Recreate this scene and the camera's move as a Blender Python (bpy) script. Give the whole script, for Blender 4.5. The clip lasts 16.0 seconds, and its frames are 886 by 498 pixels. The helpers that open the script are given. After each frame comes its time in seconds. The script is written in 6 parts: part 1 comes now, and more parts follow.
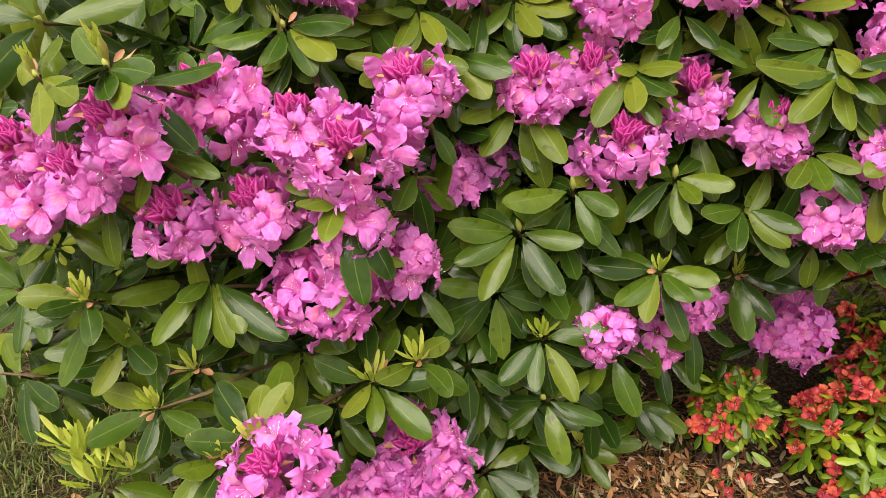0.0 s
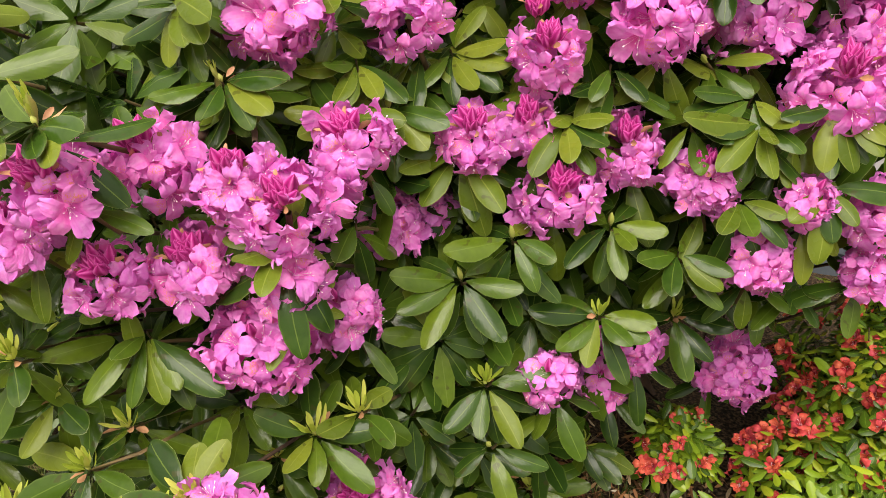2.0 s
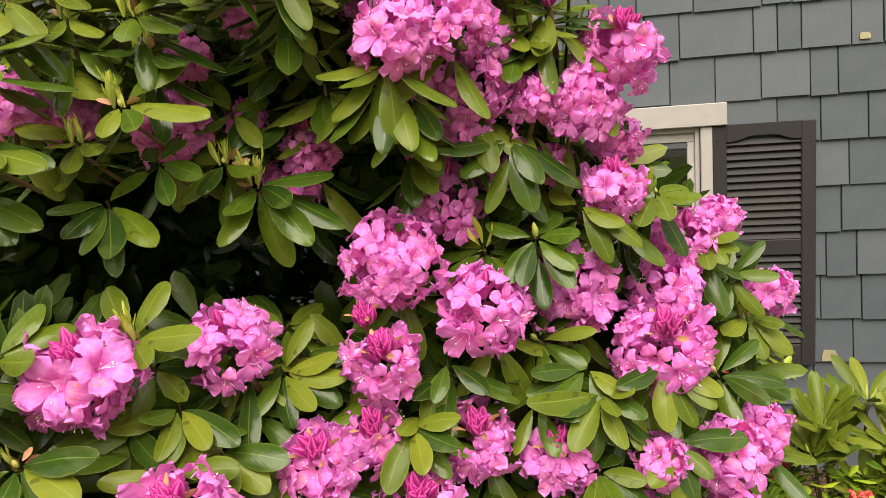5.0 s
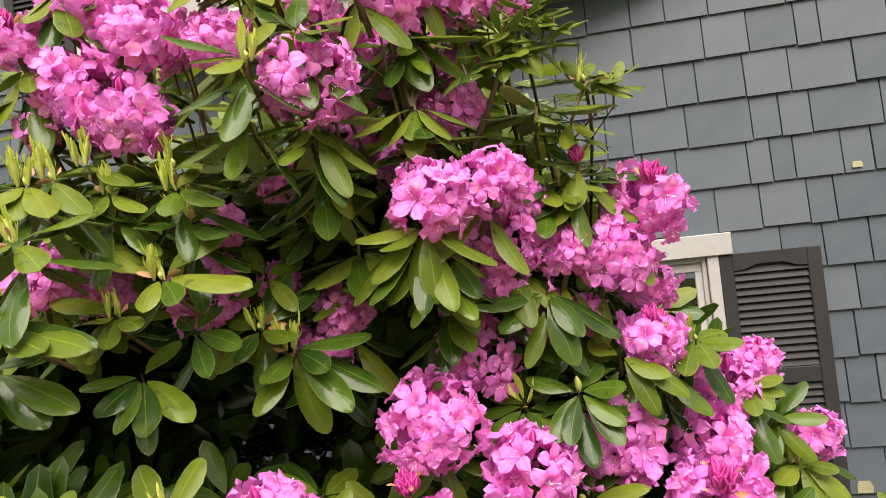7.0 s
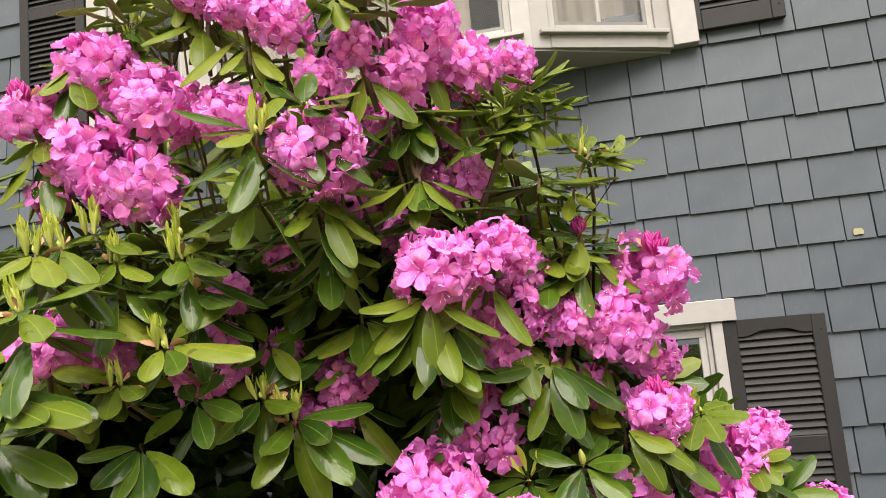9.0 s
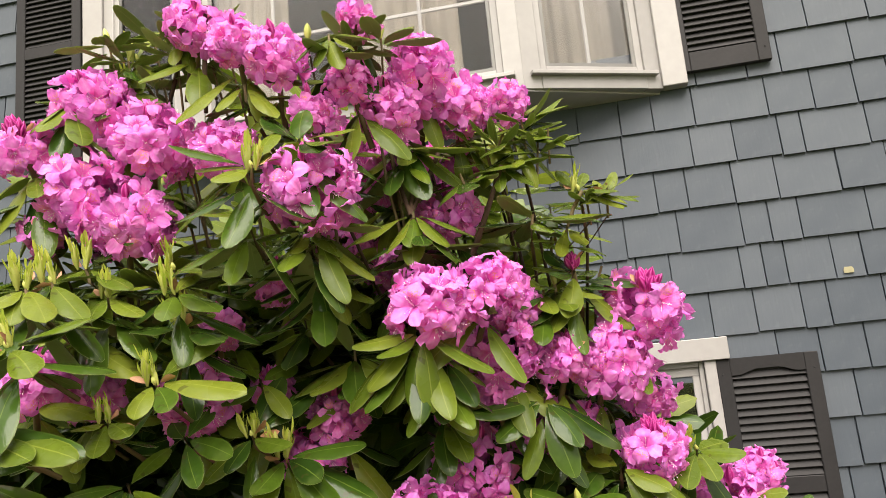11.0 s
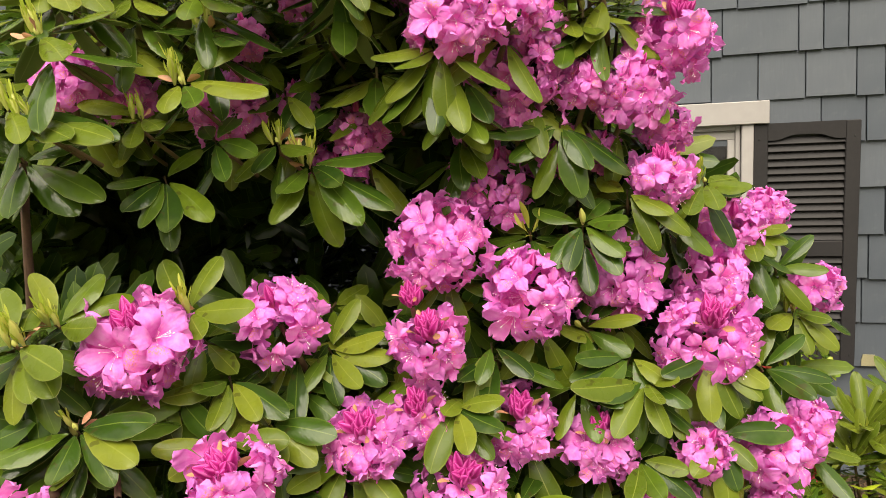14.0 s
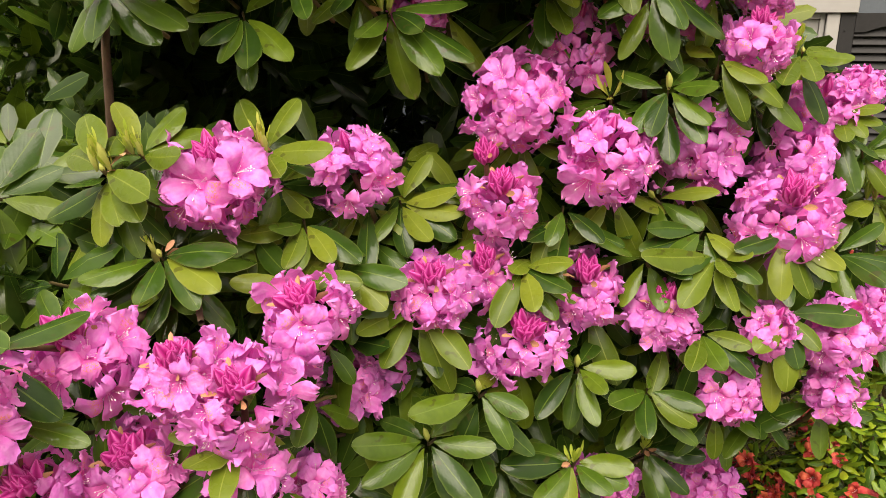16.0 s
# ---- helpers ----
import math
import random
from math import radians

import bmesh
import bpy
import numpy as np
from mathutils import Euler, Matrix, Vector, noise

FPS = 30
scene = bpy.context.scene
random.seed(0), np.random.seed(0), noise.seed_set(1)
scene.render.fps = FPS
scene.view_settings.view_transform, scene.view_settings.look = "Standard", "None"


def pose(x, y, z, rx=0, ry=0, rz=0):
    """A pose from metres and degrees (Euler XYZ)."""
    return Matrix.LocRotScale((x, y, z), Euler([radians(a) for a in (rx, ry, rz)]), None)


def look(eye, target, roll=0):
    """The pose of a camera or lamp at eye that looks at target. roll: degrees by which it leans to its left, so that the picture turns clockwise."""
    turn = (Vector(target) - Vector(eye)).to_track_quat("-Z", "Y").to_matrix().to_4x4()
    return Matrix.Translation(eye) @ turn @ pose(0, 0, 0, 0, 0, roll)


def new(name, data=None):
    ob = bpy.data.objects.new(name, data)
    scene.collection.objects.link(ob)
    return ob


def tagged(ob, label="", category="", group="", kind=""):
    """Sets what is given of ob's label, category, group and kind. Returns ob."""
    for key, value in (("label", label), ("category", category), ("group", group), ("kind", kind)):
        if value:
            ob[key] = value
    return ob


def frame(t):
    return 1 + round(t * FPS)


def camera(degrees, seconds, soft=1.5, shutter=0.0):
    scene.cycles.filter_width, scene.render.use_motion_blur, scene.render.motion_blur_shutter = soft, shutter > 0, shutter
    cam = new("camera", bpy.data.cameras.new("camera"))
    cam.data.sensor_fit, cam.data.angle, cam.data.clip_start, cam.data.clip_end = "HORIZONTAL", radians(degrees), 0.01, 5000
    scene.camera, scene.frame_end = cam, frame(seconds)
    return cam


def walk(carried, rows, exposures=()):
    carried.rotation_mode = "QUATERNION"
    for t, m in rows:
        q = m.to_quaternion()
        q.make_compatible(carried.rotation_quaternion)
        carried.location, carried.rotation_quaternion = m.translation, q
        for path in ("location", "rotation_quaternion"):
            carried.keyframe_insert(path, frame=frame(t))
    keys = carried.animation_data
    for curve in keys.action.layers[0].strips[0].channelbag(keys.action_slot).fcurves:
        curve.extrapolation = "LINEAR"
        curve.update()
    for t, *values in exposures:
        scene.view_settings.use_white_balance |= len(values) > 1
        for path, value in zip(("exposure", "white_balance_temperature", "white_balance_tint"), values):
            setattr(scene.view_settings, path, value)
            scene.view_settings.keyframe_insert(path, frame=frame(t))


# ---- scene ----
# ---- camera ----
cam = camera(62.53, 16.0, soft=0.6)
walk(cam, [
    (0.0, pose(0.000, 0.000, 1.220, 63.32, -1.62, 28.73)),
    (0.5, pose(-0.000, -0.002, 1.204, 60.94, -1.75, 28.83)),
    (1.0, pose(0.000, -0.002, 1.203, 60.41, -1.83, 29.20)),
    (1.5, pose(-0.001, -0.001, 1.207, 62.22, -2.00, 28.24)),
    (2.0, pose(0.018, 0.010, 1.238, 66.45, -2.36, 25.24)),
    (2.5, pose(0.036, 0.025, 1.261, 70.15, -2.30, 22.01)),
    (3.0, pose(0.059, 0.030, 1.276, 73.04, -1.99, 19.59)),
    (3.5, pose(0.086, 0.042, 1.282, 76.00, -1.24, 18.41)),
    (4.0, pose(0.106, 0.051, 1.310, 78.39, 0.10, 17.70)),
    (4.5, pose(0.091, 0.066, 1.330, 79.86, 1.79, 15.90)),
    (5.0, pose(0.015, 0.093, 1.367, 82.65, 3.53, 12.25)),
    (5.2, pose(-0.011, 0.098, 1.376, 83.81, 4.11, 11.45)),
    (7.3, pose(-0.047, 0.099, 1.416, 93.42, 5.91, 12.09)),
    (7.5, pose(-0.045, 0.098, 1.419, 93.74, 5.94, 12.26)),
    (8.0, pose(-0.045, 0.098, 1.422, 95.27, 5.73, 12.17)),
    (8.5, pose(-0.044, 0.090, 1.424, 96.62, 5.51, 12.12)),
    (9.0, pose(-0.045, 0.092, 1.425, 97.46, 5.24, 11.96)),
    (9.5, pose(-0.047, 0.098, 1.425, 98.65, 5.07, 11.86)),
    (9.7, pose(-0.048, 0.098, 1.426, 99.25, 5.01, 11.75)),
    (11.8, pose(-0.048, 0.090, 1.419, 100.52, 5.31, 11.16)),
    (12.0, pose(-0.048, 0.091, 1.421, 99.15, 4.90, 11.29)),
    (12.5, pose(-0.045, 0.090, 1.409, 95.39, 4.55, 11.90)),
    (13.0, pose(-0.038, 0.079, 1.392, 91.06, 3.89, 12.92)),
    (13.5, pose(-0.025, 0.074, 1.369, 86.88, 3.22, 13.86)),
    (14.0, pose(-0.012, 0.076, 1.347, 82.65, 2.40, 14.57)),
    (14.5, pose(-0.006, 0.072, 1.335, 79.61, 1.74, 15.22)),
    (15.0, pose(-0.004, 0.065, 1.326, 77.48, 0.89, 15.80)),
    (15.5, pose(-0.016, 0.063, 1.316, 75.75, 0.00, 17.06)),
    (16.0, pose(-0.059, 0.064, 1.295, 74.32, -0.44, 18.33)),
], [(0.0, 0.75, 6900, 11), (0.5, 0.74, 6250, 11.5), (1.0, 0.74, 6250, 11), (1.6, 0.74, 6400, 9), (2.2, 0.80, 7000, 10.5), (5.0, 0.90, 7250, 10), (7.5, 1.07, 6750, 12), (12.5, 1.09, 6750, 12), (13.5, 0.92, 7250, 10), (16.0, 0.88, 7250, 10.5)])

# ---- light: bright overcast sky ----
world = bpy.data.worlds.new("overcast_sky")
scene.world = world
world.use_nodes = True
wn = world.node_tree.nodes
sky = wn.new("ShaderNodeTexSky")
sky.sky_type = "NISHITA"
sky.sun_disc = False
sky.sun_elevation, sky.sun_rotation = radians(54), radians(190)
sky.air_density, sky.dust_density = 1.0, 4.0
mixer = wn.new("ShaderNodeMix")
mixer.data_type = "RGBA"
mixer.inputs[0].default_value = 0.88
mixer.inputs[7].default_value = (11.2, 10.6, 9.6, 1)
world.node_tree.links.new(sky.outputs[0], mixer.inputs[6])
# an overcast sky is about three times as bright overhead as at the horizon
wl = world.node_tree.links
where, split_xyz, ease, dim = (wn.new("ShaderNode" + k) for k in ("TexCoord", "SeparateXYZ", "MapRange", "VectorMath"))
dim.operation = "SCALE"
ease.inputs["From Min"].default_value, ease.inputs["From Max"].default_value = 0.0, 1.0
ease.inputs["To Min"].default_value, ease.inputs["To Max"].default_value = 0.42, 1.0
wl.new(where.outputs["Generated"], split_xyz.inputs[0])
wl.new(split_xyz.outputs[2], ease.inputs[0])
wl.new(mixer.outputs[2], dim.inputs[0])
wl.new(ease.outputs[0], dim.inputs["Scale"])
wl.new(dim.outputs[0], wn["Background"].inputs[0])
wn["Background"].inputs[1].default_value = 0.115
sun = bpy.data.lights.new("sun", "SUN")
sun.energy, sun.angle, sun.color = 3.3, radians(50), (1.0, 0.95, 0.87)
new("sun", sun).matrix_world = look((0.4, -2.9, 6.5), (-0.3, 1.2, 0.8))


# ---- materials ----
def shader(name, rough=0.5, metal=0.0, spec=0.5):
    m = bpy.data.materials.new(name)
    m.use_nodes = True
    nt = m.node_tree
    bsdf = nt.nodes["Principled BSDF"]
    bsdf.inputs["Roughness"].default_value = rough
    bsdf.inputs["Metallic"].default_value = metal
    bsdf.inputs["Specular IOR Level"].default_value = spec
    return m, nt, bsdf


def node(nt, kind, **values):
    n = nt.nodes.new(kind)
    for k, v in values.items():
        n.inputs[k].default_value = v
    return n


def ramp(nt, source, stops):
    r = nt.nodes.new("ShaderNodeValToRGB")
    while len(r.color_ramp.elements) < len(stops):
        r.color_ramp.elements.new(0.5)
    for e, (p, c) in zip(r.color_ramp.elements, stops):
        e.position, e.color = p, (*c, 1)
    nt.links.new(source, r.inputs[0])
    return r.outputs[0]


def blend(nt, fac, a, b, mode="MIX"):
    m = nt.nodes.new("ShaderNodeMix")
    m.data_type, m.blend_type = "RGBA", mode
    for sock, v in ((0, fac), (6, a), (7, b)):
        if hasattr(v, "links"):
            nt.links.new(v, m.inputs[sock])
        else:
            m.inputs[sock].default_value = v if sock == 0 else (*v, 1)
    return m.outputs[2]


def maths(nt, op, a, b=None):
    m = nt.nodes.new("ShaderNodeMath")
    m.operation = op
    for i, v in enumerate((a, b)):
        if v is None:
            continue
        if hasattr(v, "links"):
            nt.links.new(v, m.inputs[i])
        else:
            m.inputs[i].default_value = v
    return m.outputs[0]


def noise_of(nt, scale, detail=3.0, coords="Object"):
    tc = nt.nodes.new("ShaderNodeTexCoord")
    n = node(nt, "ShaderNodeTexNoise", Scale=scale, Detail=detail)
    nt.links.new(tc.outputs[coords], n.inputs["Vector"])
    return n.outputs["Fac"]


def bump(nt, bsdf, height, strength=0.3, distance=0.002):
    b = node(nt, "ShaderNodeBump", Strength=strength, Distance=distance)
    nt.links.new(height, b.inputs["Height"])
    nt.links.new(b.outputs[0], bsdf.inputs["Normal"])


def any_random(nt):
    """A random value for each object and each loose piece of a joined mesh."""
    ob = nt.nodes.new("ShaderNodeObjectInfo").outputs["Random"]
    isl = nt.nodes.new("ShaderNodeNewGeometry").outputs["Random Per Island"]
    return maths(nt, "FRACT", maths(nt, "ADD", ob, isl))


def uv_of(nt):
    tc = nt.nodes.new("ShaderNodeTexCoord")
    sep = nt.nodes.new("ShaderNodeSeparateXYZ")
    nt.links.new(tc.outputs["UV"], sep.inputs[0])
    return sep.outputs[0], sep.outputs[1]


def see_through(nt, bsdf, colour, amount):
    """Thin living tissue: part of the light comes through from behind."""
    tr = nt.nodes.new("ShaderNodeBsdfTranslucent")
    nt.links.new(colour, tr.inputs[0])
    mx = nt.nodes.new("ShaderNodeMixShader")
    mx.inputs[0].default_value = amount
    nt.links.new(bsdf.outputs[0], mx.inputs[1])
    nt.links.new(tr.outputs[0], mx.inputs[2])
    nt.links.new(mx.outputs[0], nt.nodes["Material Output"].inputs[0])


def leaf_material(name, stops, rough, rib, through_light=0.22, spec=0.5, worn=1.0):
    m, nt, bsdf = shader(name, rough, 0, spec)
    u, v = uv_of(nt)
    base = ramp(nt, any_random(nt), stops)
    spots = noise_of(nt, 60.0)
    base = blend(nt, maths(nt, "MULTIPLY", spots, 0.55 * worn), base, tuple(c * 0.55 for c in stops[0][1]))
    patches = ramp(nt, noise_of(nt, 14.0), [(0.55, (0, 0, 0)), (0.75, (1, 1, 1))])
    base = blend(nt, maths(nt, "MULTIPLY", patches, 0.22 * worn), base, (0.2, 0.25, 0.06))
    marks = ramp(nt, noise_of(nt, 38.0, 2.0), [(0.66, (0, 0, 0)), (0.70, (1, 1, 1))])
    base = blend(nt, maths(nt, "MULTIPLY", marks, 0.6 * worn), base, (0.05, 0.045, 0.012))
    nt.links.new(maths(nt, "ADD", rough - 0.06, maths(nt, "MULTIPLY", noise_of(nt, 30.0, 4.0), 0.24)), bsdf.inputs["Roughness"])
    off = maths(nt, "ABSOLUTE", maths(nt, "SUBTRACT", u, 0.5))
    mid = maths(nt, "LESS_THAN", off, 0.022)
    base = blend(nt, maths(nt, "MULTIPLY", mid, 0.6), base, rib)
    # the thin margin is paler than the blade
    margin = ramp(nt, off, [(0.43, (0, 0, 0)), (0.5, (1, 1, 1))])
    base = blend(nt, maths(nt, "MULTIPLY", margin, 0.45), base, rib)
    nt.links.new(base, bsdf.inputs["Base Color"])
    veins = maths(nt, "SINE", maths(nt, "ADD", maths(nt, "MULTIPLY", v, 62.0), maths(nt, "MULTIPLY", off, -40.0)))
    bump(nt, bsdf, maths(nt, "ADD", maths(nt, "MULTIPLY", veins, 0.05), noise_of(nt, 70.0, 4.0)), 0.4, 0.0011)
    see_through(nt, bsdf, base, through_light)
    return m


LEAF = leaf_material("leaf_green", [(0.0, (0.021, 0.050, 0.008)), (0.45, (0.047, 0.098, 0.011)), (0.8, (0.085, 0.146, 0.013)), (1.0, (0.138, 0.196, 0.014))], 0.14, (0.13, 0.19, 0.03), 0.24, 0.31)
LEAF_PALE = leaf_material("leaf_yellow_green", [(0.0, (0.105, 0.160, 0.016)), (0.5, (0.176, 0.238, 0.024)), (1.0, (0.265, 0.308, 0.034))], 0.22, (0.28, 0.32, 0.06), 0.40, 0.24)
LEAF_UNDER = leaf_material("leaf_underside_pale", [(0.0, (0.22, 0.28, 0.10)), (0.5, (0.29, 0.35, 0.135)), (1.0, (0.36, 0.41, 0.175))], 0.6, (0.34, 0.39, 0.16), 0.35, 0.25, 0.3)
LEAF_NEW = leaf_material("leaf_new_growth", [(0.0, (0.34, 0.44, 0.045)), (0.5, (0.47, 0.54, 0.075)), (1.0, (0.60, 0.61, 0.13))], 0.5, (0.5, 0.55, 0.12), 0.35, 0.3, 0.15)
LEAF_SMALL = leaf_material("azalea_leaf", [(0.0, (0.030, 0.070, 0.008)), (0.42, (0.100, 0.186, 0.012)), (0.72, (0.220, 0.330, 0.018)), (1.0, (0.40, 0.47, 0.03))], 0.28, (0.22, 0.33, 0.04), 0.28, 0.42, 0.4)


def petal_material(name, edge, middle, pale, throat, speck, through_light=0.38):
    m, nt, bsdf = shader(name, 0.55, 0, 0.35)
    u, v = uv_of(nt)
    rnd = any_random(nt)
    lobe = maths(nt, "ABSOLUTE", maths(nt, "SUBTRACT", maths(nt, "FRACT", maths(nt, "MULTIPLY", u, 5.0)), 0.5))
    base = ramp(nt, v, [(0.0, throat), (0.30, throat), (0.5, middle), (0.8, middle), (1.0, edge)])
    # pale streak down the middle of every lobe
    streak = maths(nt, "MULTIPLY", ramp(nt, lobe, [(0.0, (1, 1, 1)), (0.16, (0, 0, 0))]), ramp(nt, v, [(0.25, (0, 0, 0)), (0.5, (1, 1, 1)), (0.95, (0, 0, 0))]))
    base = blend(nt, maths(nt, "MULTIPLY", streak, 0.35), base, pale)
    # warm freckles on the upper lobe
    upper = maths(nt, "LESS_THAN", maths(nt, "ABSOLUTE", maths(nt, "SUBTRACT", u, 0.5)), 0.09)
    zone = ramp(nt, v, [(0.25, (0, 0, 0)), (0.36, (1, 1, 1)), (0.6, (1, 1, 1)), (0.72, (0, 0, 0))])
    dots = maths(nt, "GREATER_THAN", noise_of(nt, 420.0, 1.0), 0.54)
    base = blend(nt, maths(nt, "MULTIPLY", maths(nt, "MULTIPLY", upper, zone), maths(nt, "MULTIPLY", dots, 0.75)), base, speck)
    crinkle = ramp(nt, noise_of(nt, 130.0, 4.0), [(0.40, (0, 0, 0)), (0.66, (1, 1, 1))])
    base = blend(nt, maths(nt, "MULTIPLY", crinkle, 0.26), base, pale)
    hs = nt.nodes.new("ShaderNodeHueSaturation")
    nt.links.new(maths(nt, "ADD", 0.485, maths(nt, "MULTIPLY", rnd, 0.03)), hs.inputs["Hue"])
    nt.links.new(maths(nt, "ADD", 0.87, maths(nt, "MULTIPLY", rnd, 0.34)), hs.inputs["Value"])
    nt.links.new(base, hs.inputs["Color"])
    nt.links.new(hs.outputs[0], bsdf.inputs["Base Color"])
    veins = maths(nt, "SINE", maths(nt, "MULTIPLY", u, 190.0))
    bump(nt, bsdf, maths(nt, "ADD", maths(nt, "MULTIPLY", veins, 0.05), noise_of(nt, 150.0, 5.0)), 0.75, 0.0020)
    see_through(nt, bsdf, hs.outputs[0], through_light)
    return m


PETAL = petal_material("petal_lilac_pink", (0.82, 0.260, 0.715), (0.78, 0.190, 0.655), (0.90, 0.48, 0.81), (0.81, 0.155, 0.60), (0.78, 0.26, 0.12), 0.35)
PETAL_RED = petal_material("petal_coral_red", (0.76, 0.115, 0.090), (0.65, 0.062, 0.060), (0.82, 0.27, 0.19), (0.46, 0.025, 0.035), (0.34, 0.01, 0.02), 0.32)


def plain(name, colours, rough, scale, relief=0.2, spec=0.5, metal=0.0, distance=0.002):
    """A surface that wanders between some colours, with its own grain."""
    m, nt, bsdf = shader(name, rough, metal, spec)
    big, fine = noise_of(nt, scale, 4.0), noise_of(nt, scale * 9.0, 3.0)
    mixed = maths(nt, "ADD", maths(nt, "MULTIPLY", big, 0.6), maths(nt, "MULTIPLY", fine, 0.4))
    n = len(colours)
    base = ramp(nt, mixed, [(0.3 + 0.4 * i / max(1, n - 1), c) for i, c in enumerate(colours)])
    rnd = any_random(nt)
    hs = nt.nodes.new("ShaderNodeHueSaturation")
    nt.links.new(maths(nt, "ADD", 0.85, maths(nt, "MULTIPLY", rnd, 0.3)), hs.inputs["Value"])
    nt.links.new(base, hs.inputs["Color"])
    nt.links.new(hs.outputs[0], bsdf.inputs["Base Color"])
    bump(nt, bsdf, mixed, relief, distance)
    return m


def bud_material():
    """Furled petals: deep magenta in the folds, pink along the ridges."""
    m, nt, bsdf = shader("flower_bud_magenta", 0.5, 0, 0.35)
    u, v = uv_of(nt)
    ridge = maths(nt, "ADD", 0.5, maths(nt, "MULTIPLY", maths(nt, "COSINE", maths(nt, "MULTIPLY", u, 4.0)), 0.5))
    ridge = maths(nt, "ADD", maths(nt, "MULTIPLY", ridge, 0.75), maths(nt, "MULTIPLY", noise_of(nt, 260.0, 3.0), 0.35))
    base = ramp(nt, ridge, [(0.15, (0.33, 0.010, 0.15)), (0.60, (0.56, 0.032, 0.30)), (1.0, (0.74, 0.16, 0.50))])
    foot = ramp(nt, v, [(0.0, (1, 1, 1)), (0.3, (0, 0, 0))])
    base = blend(nt, maths(nt, "MULTIPLY", foot, 0.5), base, (0.78, 0.32, 0.30))
    nt.links.new(base, bsdf.inputs["Base Color"])
    bump(nt, bsdf, noise_of(nt, 200.0, 4.0), 0.4, 0.001)
    see_through(nt, bsdf, base, 0.2)
    return m


BUD = bud_material()
CANDLE = plain("shoot_bud_green", [(0.32, 0.36, 0.07), (0.45, 0.44, 0.12)], 0.5, 60)
SCALE = plain("bud_scale_tan", [(0.36, 0.17, 0.085), (0.52, 0.27, 0.15)], 0.6, 60)
STAMEN = plain("stamen_pale_pink", [(0.88, 0.62, 0.76), (0.96, 0.90, 0.88)], 0.5, 60)
BARK = plain("bark_brown", [(0.035, 0.018, 0.010), (0.085, 0.045, 0.026)], 0.85, 40, 0.6)
TWIG = plain("twig_green_brown", [(0.085, 0.075, 0.022), (0.15, 0.085, 0.038)], 0.7, 60, 0.4)
def soil_material():
    """Bare soil in the bed, thin lawn in front of it and all around."""
    m, nt, bsdf = shader("soil_and_lawn", 0.95, 0, 0.2)
    fine, big = noise_of(nt, 110.0, 8.0), noise_of(nt, 2.2, 3.0)
    soil = ramp(nt, fine, [(0.38, (0.012, 0.008, 0.005)), (0.5, (0.040, 0.026, 0.015)), (0.62, (0.12, 0.075, 0.042))])
    lawn = ramp(nt, fine, [(0.38, (0.010, 0.009, 0.004)), (0.5, (0.036, 0.026, 0.012)), (0.62, (0.095, 0.062, 0.030))])
    u, v = uv_of(nt)
    bed = maths(nt, "SUBTRACT", v, maths(nt, "ADD", 0.55, maths(nt, "MULTIPLY", big, 0.8)))
    far = maths(nt, "SUBTRACT", maths(nt, "ABSOLUTE", u), 2.2)
    cover = ramp(nt, maths(nt, "ADD", 0.5, maths(nt, "MULTIPLY", maths(nt, "MAXIMUM", maths(nt, "MULTIPLY", bed, -1.0), far), 2.5)), [(0.35, (0, 0, 0)), (0.65, (1, 1, 1))])
    field = ramp(nt, noise_of(nt, 0.7, 5.0), [(0.3, (0.085, 0.125, 0.030)), (0.7, (0.150, 0.185, 0.055))])
    away = ramp(nt, maths(nt, "ADD", 0.5, maths(nt, "MULTIPLY", maths(nt, "ADD", v, maths(nt, "MULTIPLY", big, 0.8)), -1.2)), [(0.45, (0, 0, 0)), (0.75, (1, 1, 1))])
    nt.links.new(blend(nt, away, blend(nt, cover, soil, lawn), field), bsdf.inputs["Base Color"])
    bump(nt, bsdf, fine, 1.0, 0.012)
    return m


SOIL = soil_material()
def dead_material(name, stops, rough):
    """Dry leaves and blades, each of its own shade."""
    m, nt, bsdf = shader(name, rough, 0, 0.3)
    base = ramp(nt, any_random(nt), stops)
    base = blend(nt, maths(nt, "MULTIPLY", noise_of(nt, 90.0, 3.0), 0.5), base, tuple(c * 0.45 for c in stops[0][1]))
    nt.links.new(base, bsdf.inputs["Base Color"])
    return m


LITTER = dead_material("dry_leaf", [(0.0, (0.10, 0.042, 0.018)), (0.3, (0.30, 0.13, 0.05)), (0.6, (0.50, 0.26, 0.11)), (0.82, (0.58, 0.42, 0.25)), (1.0, (0.76, 0.67, 0.50))], 0.6)
NEEDLE = plain("pine_needle_rust", [(0.25, 0.09, 0.035), (0.40, 0.17, 0.07)], 0.7, 20)
GRASS = dead_material("grass_blade", [(0.0, (0.03, 0.045, 0.008)), (0.4, (0.075, 0.115, 0.016)), (0.72, (0.16, 0.20, 0.035)), (0.88, (0.17, 0.12, 0.05)), (1.0, (0.34, 0.27, 0.15))], 0.55)
WHITE = plain("white_trim_paint", [(0.295, 0.282, 0.279), (0.352, 0.338, 0.335)], 0.42, 3, 0.06)
SHUTTER = plain("charcoal_vinyl", [(0.017, 0.016, 0.0175), (0.025, 0.0235, 0.025)], 0.6, 8, 0.15, 0.25)
# near black stands in for the lack of light indoors
DARK = plain("room_dimness_black", [(0.012, 0.012, 0.013), (0.02, 0.02, 0.021)], 0.9, 2)
CURTAIN = plain("beige_curtain", [(0.20, 0.175, 0.145), (0.29, 0.255, 0.215)], 0.9, 9, 0.3)
